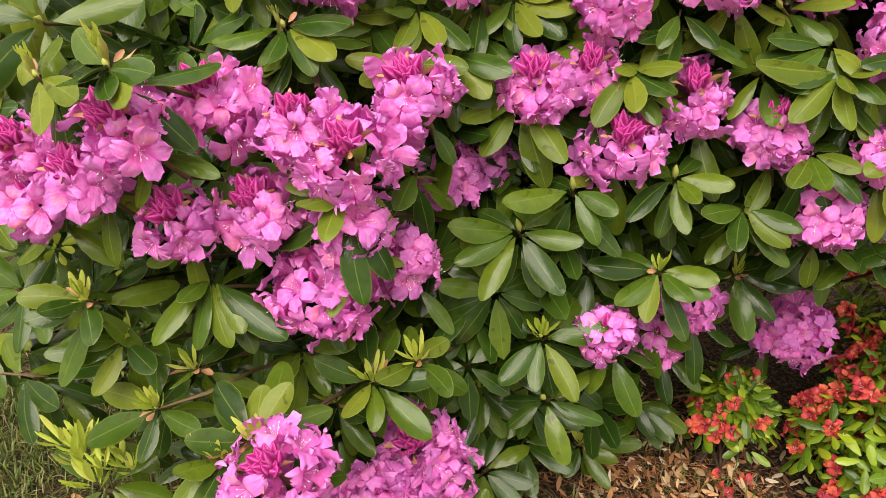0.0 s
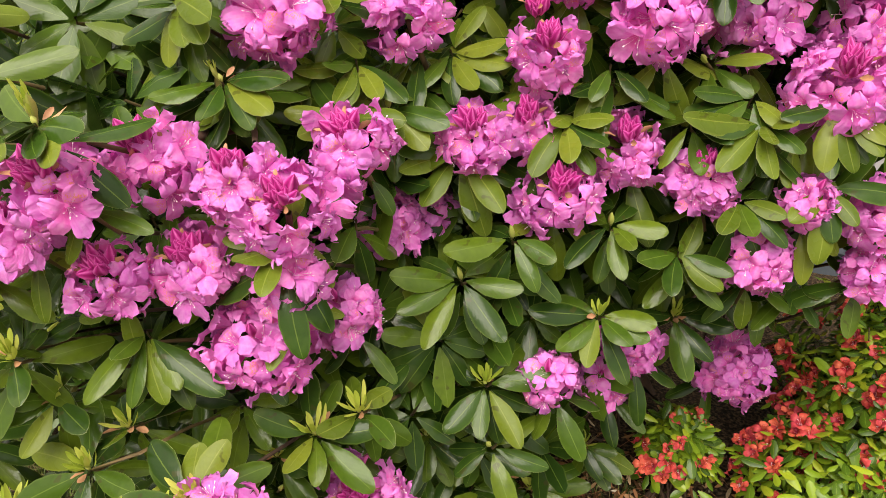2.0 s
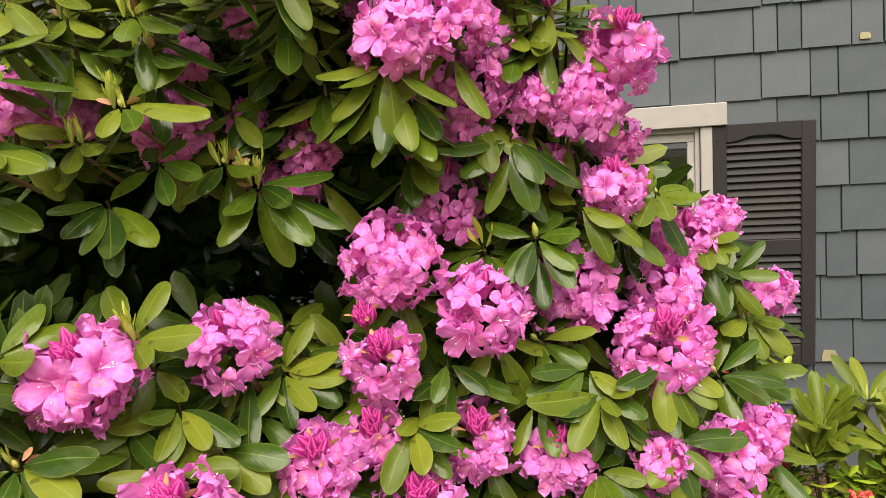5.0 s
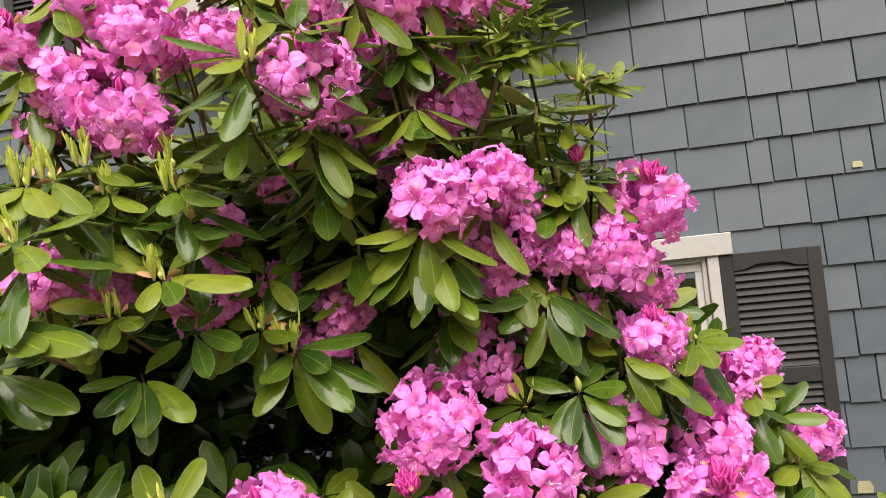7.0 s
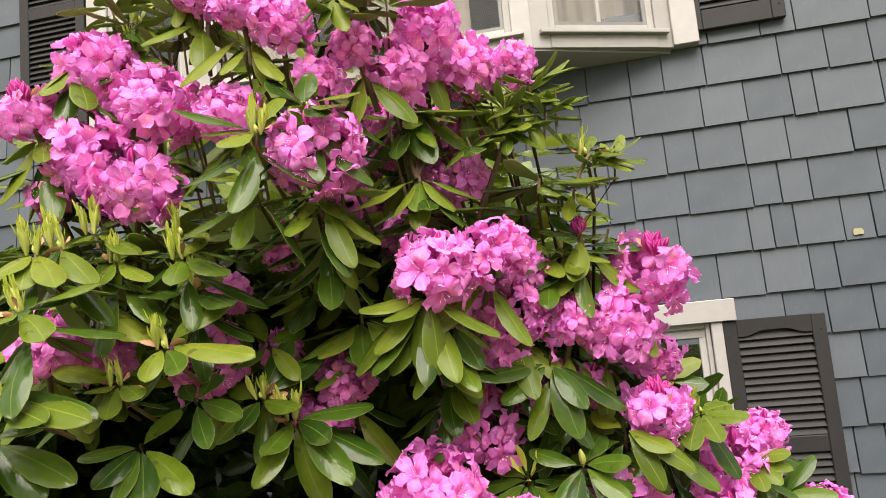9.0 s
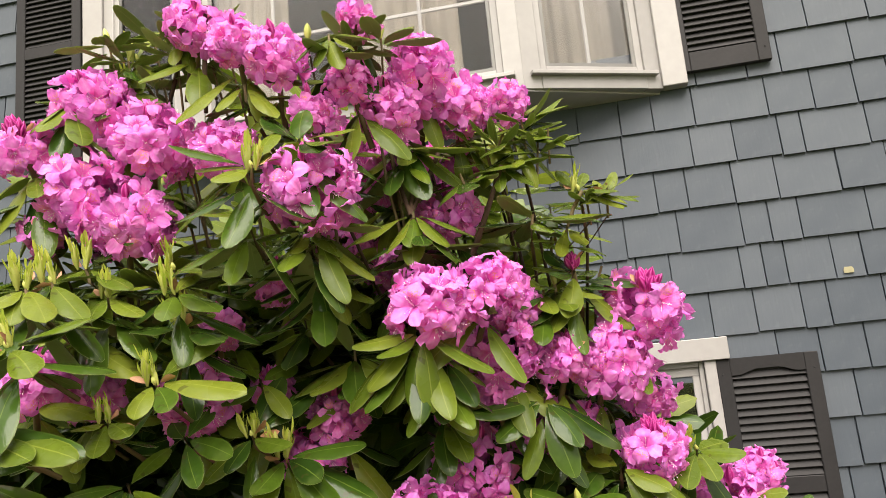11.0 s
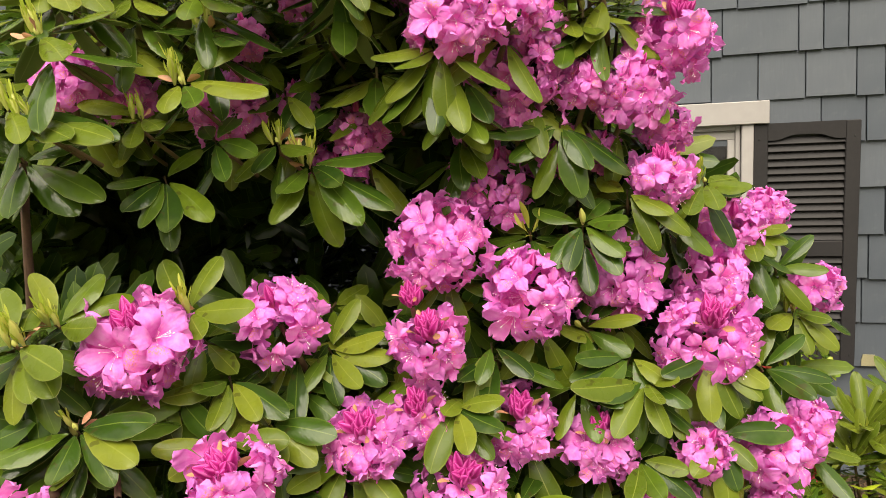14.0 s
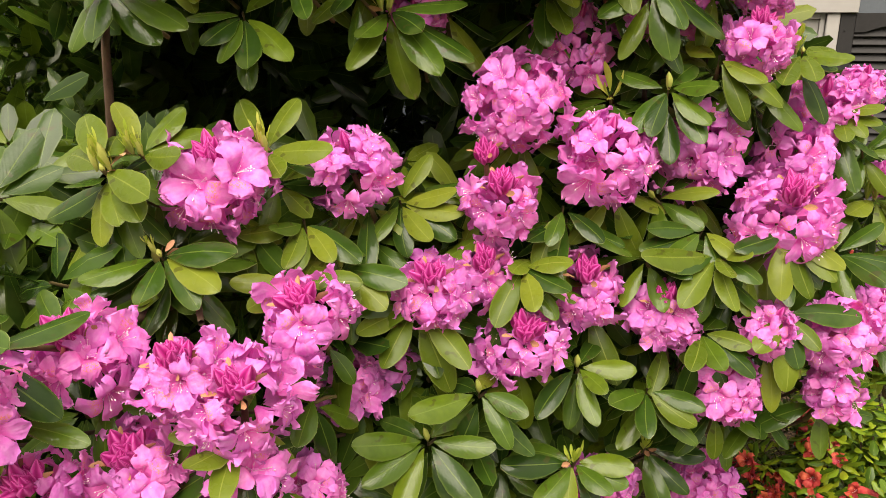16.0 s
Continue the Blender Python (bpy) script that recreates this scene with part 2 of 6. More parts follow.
SCREEN = plain("grey_screen_frame", [(0.16, 0.155, 0.15), (0.20, 0.195, 0.19)], 0.5, 12, 0.1)
SPLASH = plain("cream_primer_patch", [(0.24, 0.22, 0.13), (0.32, 0.29, 0.17)], 0.6, 20)


def shingle_material():
    m, nt, bsdf = shader("blue_grey_shingle_paint", 0.6, 0, 0.4)
    tc = nt.nodes.new("ShaderNodeTexCoord")
    mp = nt.nodes.new("ShaderNodeMapping")
    mp.inputs["Scale"].default_value = (1.0, 1.0, 0.05)
    nt.links.new(tc.outputs["Object"], mp.inputs[0])
    grain = node(nt, "ShaderNodeTexNoise", Scale=140.0, Detail=4.0)
    nt.links.new(mp.outputs[0], grain.inputs["Vector"])
    rnd = any_random(nt)
    base = ramp(nt, rnd, [(0.0, (0.048, 0.060, 0.079)), (0.5, (0.064, 0.077, 0.097)), (1.0, (0.083, 0.096, 0.117))])
    stain = ramp(nt, noise_of(nt, 7.0, 5.0), [(0.42, (0, 0, 0)), (0.72, (1, 1, 1))])
    base = blend(nt, maths(nt, "MULTIPLY", stain, 0.22), base, (0.125, 0.141, 0.157))
    dirt = ramp(nt, noise_of(nt, 2.3, 6.0), [(0.45, (0, 0, 0)), (0.65, (1, 1, 1))])
    base = blend(nt, maths(nt, "MULTIPLY", dirt, 0.22), base, (0.052, 0.066, 0.083))
    scuff = ramp(nt, noise_of(nt, 24.0, 6.0), [(0.60, (0, 0, 0)), (0.70, (1, 1, 1))])
    base = blend(nt, maths(nt, "MULTIPLY", scuff, 0.10), base, (0.16, 0.175, 0.185))
    base = blend(nt, maths(nt, "MULTIPLY", grain.outputs["Fac"], 0.45), base, (0.050, 0.062, 0.076))
    nt.links.new(base, bsdf.inputs["Base Color"])
    bump(nt, bsdf, grain.outputs["Fac"], 0.35, 0.0012)
    return m


SHINGLE = shingle_material()


def glass_material():
    m, nt, bsdf = shader("window_glass", 0.03)
    nt.nodes.remove(bsdf)
    clear, gloss = nt.nodes.new("ShaderNodeBsdfTransparent"), node(nt, "ShaderNodeBsdfGlossy", Roughness=0.02)
    fresnel = node(nt, "ShaderNodeFresnel", IOR=1.5).outputs[0]
    mx = nt.nodes.new("ShaderNodeMixShader")
    nt.links.new(maths(nt, "MULTIPLY", fresnel, 1.1), mx.inputs[0])
    nt.links.new(clear.outputs[0], mx.inputs[1])
    nt.links.new(gloss.outputs[0], mx.inputs[2])
    nt.links.new(mx.outputs[0], nt.nodes["Material Output"].inputs[0])
    return m


GLASS = glass_material()


# ---- mesh helpers ----
def mesh_np(name, verts, faces, uvs=None, mats=(), index=None, smooth=True):
    """A mesh from arrays: verts (n,3), quad faces (m,4), one uv per vertex."""
    me = bpy.data.meshes.new(name)
    verts, faces = np.asarray(verts, np.float32), np.asarray(faces, np.int32)
    me.vertices.add(len(verts))
    me.vertices.foreach_set("co", verts.ravel())
    me.loops.add(faces.size)
    me.loops.foreach_set("vertex_index", faces.ravel())
    me.polygons.add(len(faces))
    me.polygons.foreach_set("loop_start", np.arange(0, faces.size, 4, dtype=np.int32))
    me.polygons.foreach_set("use_smooth", np.full(len(faces), smooth))
    if index is not None:
        me.polygons.foreach_set("material_index", np.asarray(index, np.int32))
    for m in mats:
        me.materials.append(m)
    if uvs is not None:
        layer = me.uv_layers.new(name="uv")
        layer.data.foreach_set("uv", np.asarray(uvs, np.float32)[faces.ravel()].ravel())
    me.update(calc_edges=True)
    me.validate()
    return me


def grid_faces(rows, cols, wrap=False):
    out = []
    for i in range(rows - 1):
        for j in range(cols if wrap else cols - 1):
            k = (j + 1) % cols
            out.append((i * cols + j, i * cols + k, (i + 1) * cols + k, (i + 1) * cols + j))
    return np.array(out, np.int32)


def joined(pieces):
    """One set of arrays from (verts, faces, uvs, material number) pieces."""
    V, F, U, I, base = [], [], [], [], 0
    for v, f, u, i in pieces:
        V.append(v), F.append(f + base), U.append(u), I.append(np.full(len(f), i))
        base += len(v)
    return np.concatenate(V), np.concatenate(F), np.concatenate(U), np.concatenate(I)


def moved(piece, m, number=None):
    v, f, u, i = piece
    a = np.array(m)
    return v @ a[:3, :3].T + a[:3, 3], f, u, i if number is None else number


def part(name, data, parent, label="", m=None):
    """A mesh object under a thing or a part; data is a bmesh-made or array-made mesh."""
    ob = new(name, data)
    ob.parent = parent
    if m is not None:
        ob.matrix_basis = m
    return tagged(ob, label)


def from_bm(name, bm, material, smooth=False):
    me = bpy.data.meshes.new(name)
    bm.to_mesh(me)
    bm.free()
    me.materials.append(material)
    if smooth:
        for p in me.polygons:
            p.use_smooth = True
    return me


def box_bm(bm, lo, hi, bevel=0.0, m=None):
    """Adds a bevelled box to a bmesh."""
    made = bmesh.ops.create_cube(bm, size=1.0)["verts"]
    for v in made:
        v.co = Vector(((lo[i] + hi[i]) / 2 + v.co[i] * (hi[i] - lo[i]) for i in range(3)))
    if bevel:
        edges = list({e for v in made for e in v.link_edges})
        made = bmesh.ops.bevel(bm, geom=edges, offset=bevel, segments=1, affect="EDGES")["verts"]
    if m is not None:
        bmesh.ops.transform(bm, matrix=m, verts=list({v for v in made}))


def box(name, lo, hi, material, parent, bevel=0.002, label="", m=None):
    bm = bmesh.new()
    box_bm(bm, lo, hi, bevel)
    return part(name, from_bm(name, bm, material), parent, label, m)


def tube(points, radii, sides=6):
    """Arrays of a tapering tube along points."""
    pts = [Vector(p) for p in points]
    V = []
    for i, p in enumerate(pts):
        d = (pts[min(i + 1, len(pts) - 1)] - pts[max(i - 1, 0)]).normalized()
        a = d.orthogonal().normalized()
        b = d.cross(a)
        V += [p + radii[i] * (math.cos(2 * math.pi * k / sides) * a + math.sin(2 * math.pi * k / sides) * b) for k in range(sides)]
    f = grid_faces(len(pts), sides, True)
    return np.array(V), f, np.zeros((len(V), 2)), 0


def basis(axis, spin=0.0, origin=(0, 0, 0), scale=1.0):
    """A pose whose z runs along axis."""
    q = Vector(axis).to_track_quat("Z", "Y").to_matrix().to_4x4()
    return Matrix.Translation(origin) @ q @ Matrix.Rotation(spin, 4, "Z") @ Matrix.Scale(scale, 4)


# ---- plant pieces ----
def leaf_piece(length, width, droop, fold, twist, seed, rows=9, cols=5):
    """An elliptic leathery leaf along +x, blunt at its tip, its face up +z, its stalk at the origin."""
    rng = random.Random(seed)
    V, U = [], []
    ph, amp = rng.uniform(0, 6), rng.uniform(0.2, 1.0) * 0.035 * width
    stops = {9: (0, 0.05, 0.17, 0.36, 0.57, 0.76, 0.90, 0.972, 1.0), 5: (0, 0.22, 0.55, 0.88, 1.0)}[rows]
    for s in stops:
        swell = max(0.0, math.sin(math.pi * min(1.0, s ** 1.15)))
        w = width * 0.5 * swell ** (0.78 if s < 0.5 else 0.50)
        w = max(w, 0.0012 if s < 0.5 else 0.0006)
        x = 0.012 + length * (s - 0.16 * droop * s ** 3)
        z = -length * droop * 0.5 * s * s
        for j in range(cols):
            k = (j / (cols - 1)) * 2 - 1
            yy = w * k
            zz = z + fold * abs(yy) - (2.2 * fold + 0.55) * yy * yy / max(width, 1e-4) + amp * math.sin(7 * s + ph + 2 * k)
            V.append((x, yy + twist * s * s * length, zz))
            U.append((k * 0.5 + 0.5, s))
    return np.array(V), grid_faces(rows, cols), np.array(U), 0


def underside(piece, number):
    """The lower face of a leaf, a hair below the upper one."""
    v, f, u, _ = piece
    return v - (0, 0, 0.0009), f[:, [0, 3, 2, 1]], u, number


def blossom_piece(seed, size=1.0, fine=True, depth=1.0, spread=1.0):
    """A funnel of five broad, ruffled, overlapping petals opening along +z; each curls its own way."""
    rng = random.Random(seed)
    stops = (0.0, 0.18, 0.33, 0.46, 0.60, 0.74, 0.87, 0.96, 1.0) if fine else (0.0, 0.22, 0.40, 0.60, 0.80, 0.94, 1.0)
    cols = 7 if fine else 5
    out = []
    for lobe in range(5):
        a = 2 * math.pi * (lobe + 0.5) / 5 + rng.uniform(-0.09, 0.09)
        radial, side = Vector((math.cos(a), math.sin(a), 0)), Vector((-math.sin(a), math.cos(a), 0))
        reach, wide = 0.0405 * rng.uniform(0.90, 1.08) * spread, 0.0142 * rng.uniform(0.86, 1.14) * (0.5 + 0.5 * spread)
        curl, lean, cup = rng.uniform(-0.022, 0.005), rng.uniform(-0.45, 0.45), rng.uniform(-0.007, 0.006)
        ph, amp, tick = rng.uniform(0, 6), rng.uniform(0.0028, 0.0056), rng.uniform(0.0, 0.14)
        V, U = [], []
        for s in stops:
            edge = max(0.0, (s - 0.30) / 0.70)
            r = 0.003 + 0.011 * (s / 0.33) if s < 0.33 else 0.0135 + (reach - 0.0135) * (s - 0.33) / 0.67
            z = 0.0215 * math.sin(min(1.0, s / 0.5) * math.pi / 2) + 0.005 * edge
            hw = r * 0.74 if s < 0.33 else None
            if hw is None:
                k = (s - 0.33) / 0.67
                hw = 0.0098 + (wide - 0.0098) * math.sin(min(1.0, k / 0.5) * math.pi / 2)
                if k > 0.5:
                    hw *= max(0.07, 1 - ((k - 0.5) / 0.5) ** 2.0) ** 0.5
            for j in range(cols):
                w = 2 * j / (cols - 1) - 1
                rr = r - edge ** 3 * (0.004 * w * w + tick * 0.02 * max(0.0, 1 - 3 * abs(w)))
                zz = z * depth + curl * edge * edge + cup * edge * w * w + lean * w * hw * edge + 0.0004 * (lobe % 2)
                zz += edge * abs(w) ** 1.4 * amp * math.sin(15 * s + 2.5 * w + ph) + edge ** 2 * amp * 0.9 * math.sin(7.5 * w + 2 * ph + 3 * s) - 0.0018 * edge * math.exp(-(w / 0.25) ** 2)
                p = radial * rr + side * (w * hw * (1 + 0.11 * edge * math.sin(16 * s + 2 * ph + w)))
                V.append((p.x * size, p.y * size, zz * size))
                U.append(((lobe + 0.5 + 0.49 * w) / 5, s))
        out.append((np.array(V), grid_faces(len(stops), cols), np.array(U), 0))
    v, f, u, _ = joined(out)
    return v, f, u, 0


def stamens_piece(seed, size=1.0):
    """Pale curved filaments, each with a white anther at its tip."""
    rng = random.Random(seed)
    out = []
    for k in range(7):
        a, tilt = rng.uniform(0, 6.28), rng.uniform(0.15, 0.7)
        tip = Vector((math.sin(tilt) * math.cos(a), math.sin(tilt) * math.sin(a), math.cos(tilt))) * rng.uniform(0.022, 0.032)
        mid = tip * 0.55 + Vector((0, 0, 0.004))
        pts = [Vector((0, 0, 0.004)), mid, tip * 0.94, tip, tip + tip.normalized() * 0.0016]
        out.append(tube([p * size for p in pts], [r * size for r in (0.00022, 0.00022, 0.0003, 0.0012, 0.0004)], 3))
    v, f, u, _ = joined(out)
    return v, f, u, 1


def bud_piece(length, radius, seed):
    """A closed pointed bud along +z, its furled petals wound round one another."""
    rng = random.Random(seed)
    bend = rng.uniform(-0.2, 0.2)
    prof = [(0.0, 0.3), (0.18, 0.62), (0.42, 1.0), (0.66, 0.92), (0.86, 0.52), (1.0, 0.07)]
    V, U = [], []
    for s, r in prof:
        for j in range(12):
            a = 2 * math.pi * j / 12
            rr = radius * r * (1 + 0.26 * math.cos(4 * a + 2.5 * s))
            V.append((rr * math.cos(a) + bend * length * s * s, rr * math.sin(a), s * length))
            U.append((a + 2.5 * s / 4, s))
    V = np.array(V)
    return V, grid_faces(len(prof), 12, True), np.array(U), 0


def spike_pieces(m, length, rng, young):
    """A pointed shoot of close new leaves laid over one another along +z."""
    out = [moved(bud_piece(length * 0.75, length * 0.09, rng.random()), m, 1)]
    for k in range(12):
        h, a = length * (0.02 + 0.045 * k), 2.4 * k + rng.uniform(-0.3, 0.3)
        tilt = rng.uniform(-0.05, 0.34)
        d = Vector((math.sin(tilt) * math.cos(a), math.sin(tilt) * math.sin(a), math.cos(tilt)))
        x = d
        z = -Vector((math.cos(a), math.sin(a), 0))
        y = z.cross(x).normalized()
        z = x.cross(y)
        lay = Matrix.Translation(Vector((math.cos(a), math.sin(a), 0)) * length * 0.05 + Vector((0, 0, h))) @ Matrix((x, y, z)).transposed().to_4x4()
        s = length * rng.uniform(0.40, 0.52) / 0.05
        out.append(moved(rng.choice(young)[0], m @ lay @ Matrix.Diagonal((s, s * 0.85, s, 1)), 0))
    return out


def two_sided(name, piece, material):
    if material is LEAF_NEW:
        return mesh_np(name, piece[0], piece[1], piece[2], [material])
    v, f, u, i = joined([piece, underside(piece, 1)])
    return mesh_np(name, v, f, u, [material, LEAF_UNDER], i)


def leaf_mesh_set(name, count, lengths, widths, droops, material, folds=(0.1, 0.4)):
    rng = random.Random(len(name) * 7 + count)
    out = []
    for k in range(count):
        p = leaf_piece(rng.uniform(*lengths), rng.uniform(*widths), rng.uniform(*droops), rng.uniform(*folds), rng.uniform(-0.12, 0.12), rng.random())
        out.append((p, two_sided(name, p, material)))
    return out


LEAVES = leaf_mesh_set("leaf", 14, (0.088, 0.122), (0.034, 0.048), (0.02, 0.6), LEAF)
BACK_LEAVES = [leaf_piece(0.10 + 0.006 * k, 0.042, 0.2 * k, 0.2, 0.0, 30 + k, 5, 3) for k in range(4)]
LEAF_SPAN = [float(p[0][:, 0].max()) for p, _ in LEAVES]
LEAVES_PALE = [(p, two_sided("leaf", p, LEAF_PALE)) for p, _ in LEAVES]
LEAVES_NEW = leaf_mesh_set("new_leaf", 6, (0.034, 0.054), (0.0085, 0.0125), (-0.35, 0.25), LEAF_NEW, (0.3, 0.7))
BLOSSOMS = [blossom_piece(k) for k in range(10)]
STAMENS = [stamens_piece(k) for k in range(10)]
BLOSSOM_MESHES = []
for k, b in enumerate(BLOSSOMS):
    arr = joined([blossom_piece(k), STAMENS[k]])
    BLOSSOM_MESHES.append(mesh_np("blossom", arr[0], arr[1], arr[2], [PETAL, STAMEN], arr[3]))
BUDS = [bud_piece(0.028 + 0.004 * k, 0.0056 + 0.0006 * k, k) for k in range(4)]
SCALE_PIECE = leaf_piece(0.045, 0.02, -0.3, 0.6, 0.0, 7, 5, 4)
SCALE_MESH = mesh_np("bud_scale", SCALE_PIECE[0][:, [2, 1, 0]] * (-1, 1, 1), SCALE_PIECE[1], SCALE_PIECE[2], [SCALE])
BUD_MESHES = [mesh_np("bud", b[0], b[1], b[2], [BUD]) for b in BUDS]

OUT = Vector((0.22, -0.97, 0.0)).normalized()      # from the bush towards the lawn
UP = Vector((0, 0, 1))


def leaf_poses(centre, axis, rng, count, lift=(-0.25, 0.35), size=1.0, offset=0.0):
    """Poses of a whorl of leaves round an axis."""
    axis = Vector(axis).normalized()
    side = axis.orthogonal().normalized()
    turn0 = rng.uniform(0, 6.28)
    for k in range(count):
        a = turn0 + 2 * math.pi * (k + rng.uniform(-0.25, 0.25)) / count
        d = Matrix.Rotation(a, 3, axis) @ side
        el = rng.uniform(*lift)
        x = (d * math.cos(el) + axis * math.sin(el)).normalized()
        z = (axis * math.cos(el) - d * math.sin(el)).normalized()
        z = (z + 0.25 * UP).normalized()
        y = z.cross(x).normalized()
        z = x.cross(y)
        m = Matrix((x, y, z)).transposed().to_4x4()
        base = Vector(centre) - axis * (offset + rng.uniform(0, 0.012))
        yield Matrix.Translation(base) @ m @ Matrix.Scale(size * rng.uniform(0.85, 1.12), 4)


def dome(count, rng, low=-0.35):
    """Directions spread over a dome round +z."""
    out = []
    for k in range(count):
        c = 0.93 - (0.93 - low) * (k + 0.5) / count
        a = 2.399963 * k + rng.uniform(-0.25, 0.25)
        s = math.sqrt(max(0, 1 - c * c))
        out.append(Vector((s * math.cos(a), s * math.sin(a), c)))
    return out


def truss(parent, centre, radius, rng, buds, split, pale=0.5, leaves=7, axis=None, label="", collar=0.9):
    """A flower cluster: blossoms on a dome, closed buds on top, a collar of leaves below."""
    axis = Vector(axis) if axis else (OUT * rng.uniform(0.35, 0.75) + UP * rng.uniform(0.6, 0.9) + Vector((rng.uniform(-0.3, 0.3), 0, 0)))
    axis.normalize()
    frame_m = basis(axis, rng.uniform(0, 6.28), centre)
    size = 0.68 + 0.14 * (radius - 0.045) / 0.02
    size = max(0.55, min(0.84, size))
    count = max(8, int(24 * (radius / 0.06) ** 1.4))
    if centre[2] < 1.15:
        size, count = size * 1.12, max(6, int(count * 0.82))
    else:
        size, count = size * 0.92, int(count * 1.2)
    reach = max(0.004, radius - 0.026 * size)
    head = new("flower_cluster", None)
    head.parent = parent
    tagged(head, label)
    pieces = []
    only_buds = buds > 10
    tip = (UP * 0.8 + OUT * 0.35 + axis * 0.4).normalized()
    turn = frame_m.to_3x3()
    spots = [(d, 1.0) for d in dome(count, rng, -0.5)] + [(d, 0.45) for d in dome(4, rng, -0.2)]
    for d, near in spots:
        if only_buds:
            continue
        d = (d + Vector([rng.uniform(-0.34, 0.34) for _ in range(3)])).normalized()
        if buds and near > 0.9 and (turn @ d).dot(tip) > 0.72:
            continue
        face = (d + Vector([rng.uniform(-0.30, 0.30) for _ in range(3)]) + Vector((0, 0, -0.12))).normalized()
        m = frame_m @ basis(face, rng.uniform(0, 6.28), d * reach * near * rng.uniform(0.62, 1.20), size * rng.uniform(0.78, 1.10))
        n = rng.randrange(len(BLOSSOMS))
        if split:
            part("blossom", BLOSSOM_MESHES[n], head, "", m)
        else:
            pieces.append(moved(BLOSSOMS[n], m))
            pieces.append(moved(STAMENS[n], m))
    if pieces:
        v, f, u, i = joined(pieces)
        part("blossoms", mesh_np("blossoms", v, f, u, [PETAL, STAMEN], i), head)["kind"] = "stuff"
    for k in range(min(2 * buds + 1, 17)):
        a, tilt = 2.4 * k + rng.uniform(-0.2, 0.2), 0.04 + 0.42 * math.sqrt(k / 16)
        d = Vector((math.sin(tilt) * math.cos(a), math.sin(tilt) * math.sin(a), math.cos(tilt)))
        lift = Vector((d.x * 0.020 * size, d.y * 0.020 * size, radius * (0.30 if only_buds else 0.56) - 0.010 * k / 16))
        m = basis(tip, 0, Vector(centre) + (OUT * 0.15 * radius if not only_buds else Vector())) @ basis(d, rng.uniform(0, 6), lift, rng.uniform(0.9, 1.25) * size)
        part("flower_bud", rng.choice(BUD_MESHES), head, "dark magenta closed bud", m)
    if buds:
        for k in range(4):
            a = 1.57 * k + 0.4
            d = Vector((math.sin(0.9) * math.cos(a), math.sin(0.9) * math.sin(a), math.cos(0.9)))
            m = basis(tip, 0, Vector(centre) + OUT * 0.15 * radius) @ basis(d, 0.9 * k, d * radius * 0.26 + Vector((0, 0, 0.33 * radius)), 0.55 * size)
            part("bud_scale", SCALE_MESH, head, "tan papery bud scale", m)
    # short stalk and stem
    foot = Vector(centre) - axis * (radius + 0.06)
    v, f, u, _ = tube([Vector(centre), Vector(centre) - axis * radius * 0.8, foot], [0.004, 0.0045, 0.005])
    part("stem", mesh_np("stem", v, f, u, [TWIG]), head)
    if leaves:
        low = Vector(centre) - axis * radius * rng.uniform(0.75, 1.05)
        for m in leaf_poses(low, axis, rng, leaves, (-0.75, -0.05), collar):
            kind = LEAVES_PALE if rng.random() < pale else LEAVES
            part("leaf", rng.choice(kind)[1], head, "", m)
    return foot


def stem_of(head, c, axis):
    """A short stem that bends back into the bush; returns its foot."""
    foot = c - axis * 0.045 + Vector((0, 0.085, -0.02))
    v, f, u, _ = tube([c + axis * 0.006, c - axis * 0.018, c - axis * 0.036 + Vector((0, 0.03, 0)), foot], [0.0021, 0.0024, 0.0028, 0.0034])
    part("stem", mesh_np("stem", v, f, u, [TWIG]), head)
    return foot


def shoot(parent, centre, axis, rng, leaves=8, size=1.0, candle=1, pale=0.15, split=True, coarse=False):
    """A whorl of leaves with a fresh bud in the middle."""
    axis = Vector(axis).normalized()
    head = new("leafy_shoot", None)
    head.parent = parent
    foot = stem_of(head, Vector(centre), axis)
    pieces = []
    for m in leaf_poses(centre, axis, rng, leaves, (-0.35, 0.30), size, 0.002):
        pick = rng.randrange(len(LEAVES))
        kind = LEAVES_PALE if rng.random() < pale else LEAVES
        if split:
            part("leaf", kind[pick][1], head, "", m)
        else:
            pieces.append(moved(BACK_LEAVES[pick % 4] if coarse else LEAVES[pick][0], m, 1 if kind is LEAVES_PALE else 0))
            if not coarse:
                pieces.append(moved(underside(LEAVES[pick][0], 2), m))
    if pieces:
        v, f, u, i = joined(pieces)
        part("leaves", mesh_np("leaves", v, f, u, [LEAF, LEAF_PALE, LEAF_UNDER], i), head)
    if candle == 1:
        b = bud_piece(0.026, 0.0042, rng.random())
        part("leaf_bud", mesh_np("leaf_bud", b[0], b[1], b[2], [CANDLE]), head, "", basis(axis, 0, Vector(centre)))
    elif candle >= 2:
        pieces = []
        for m in leaf_poses(Vector(centre) + axis * 0.006, axis, rng, candle + 3, (0.9, 1.35), 0.95):
            pieces.append(moved(rng.choice(LEAVES_NEW)[0], m))
        v, f, u, i = joined(pieces)
        part("new_leaves", mesh_np("new_leaves", v, f, u, [LEAF_NEW], i), head, "fresh yellow-green new leaves")
    return foot


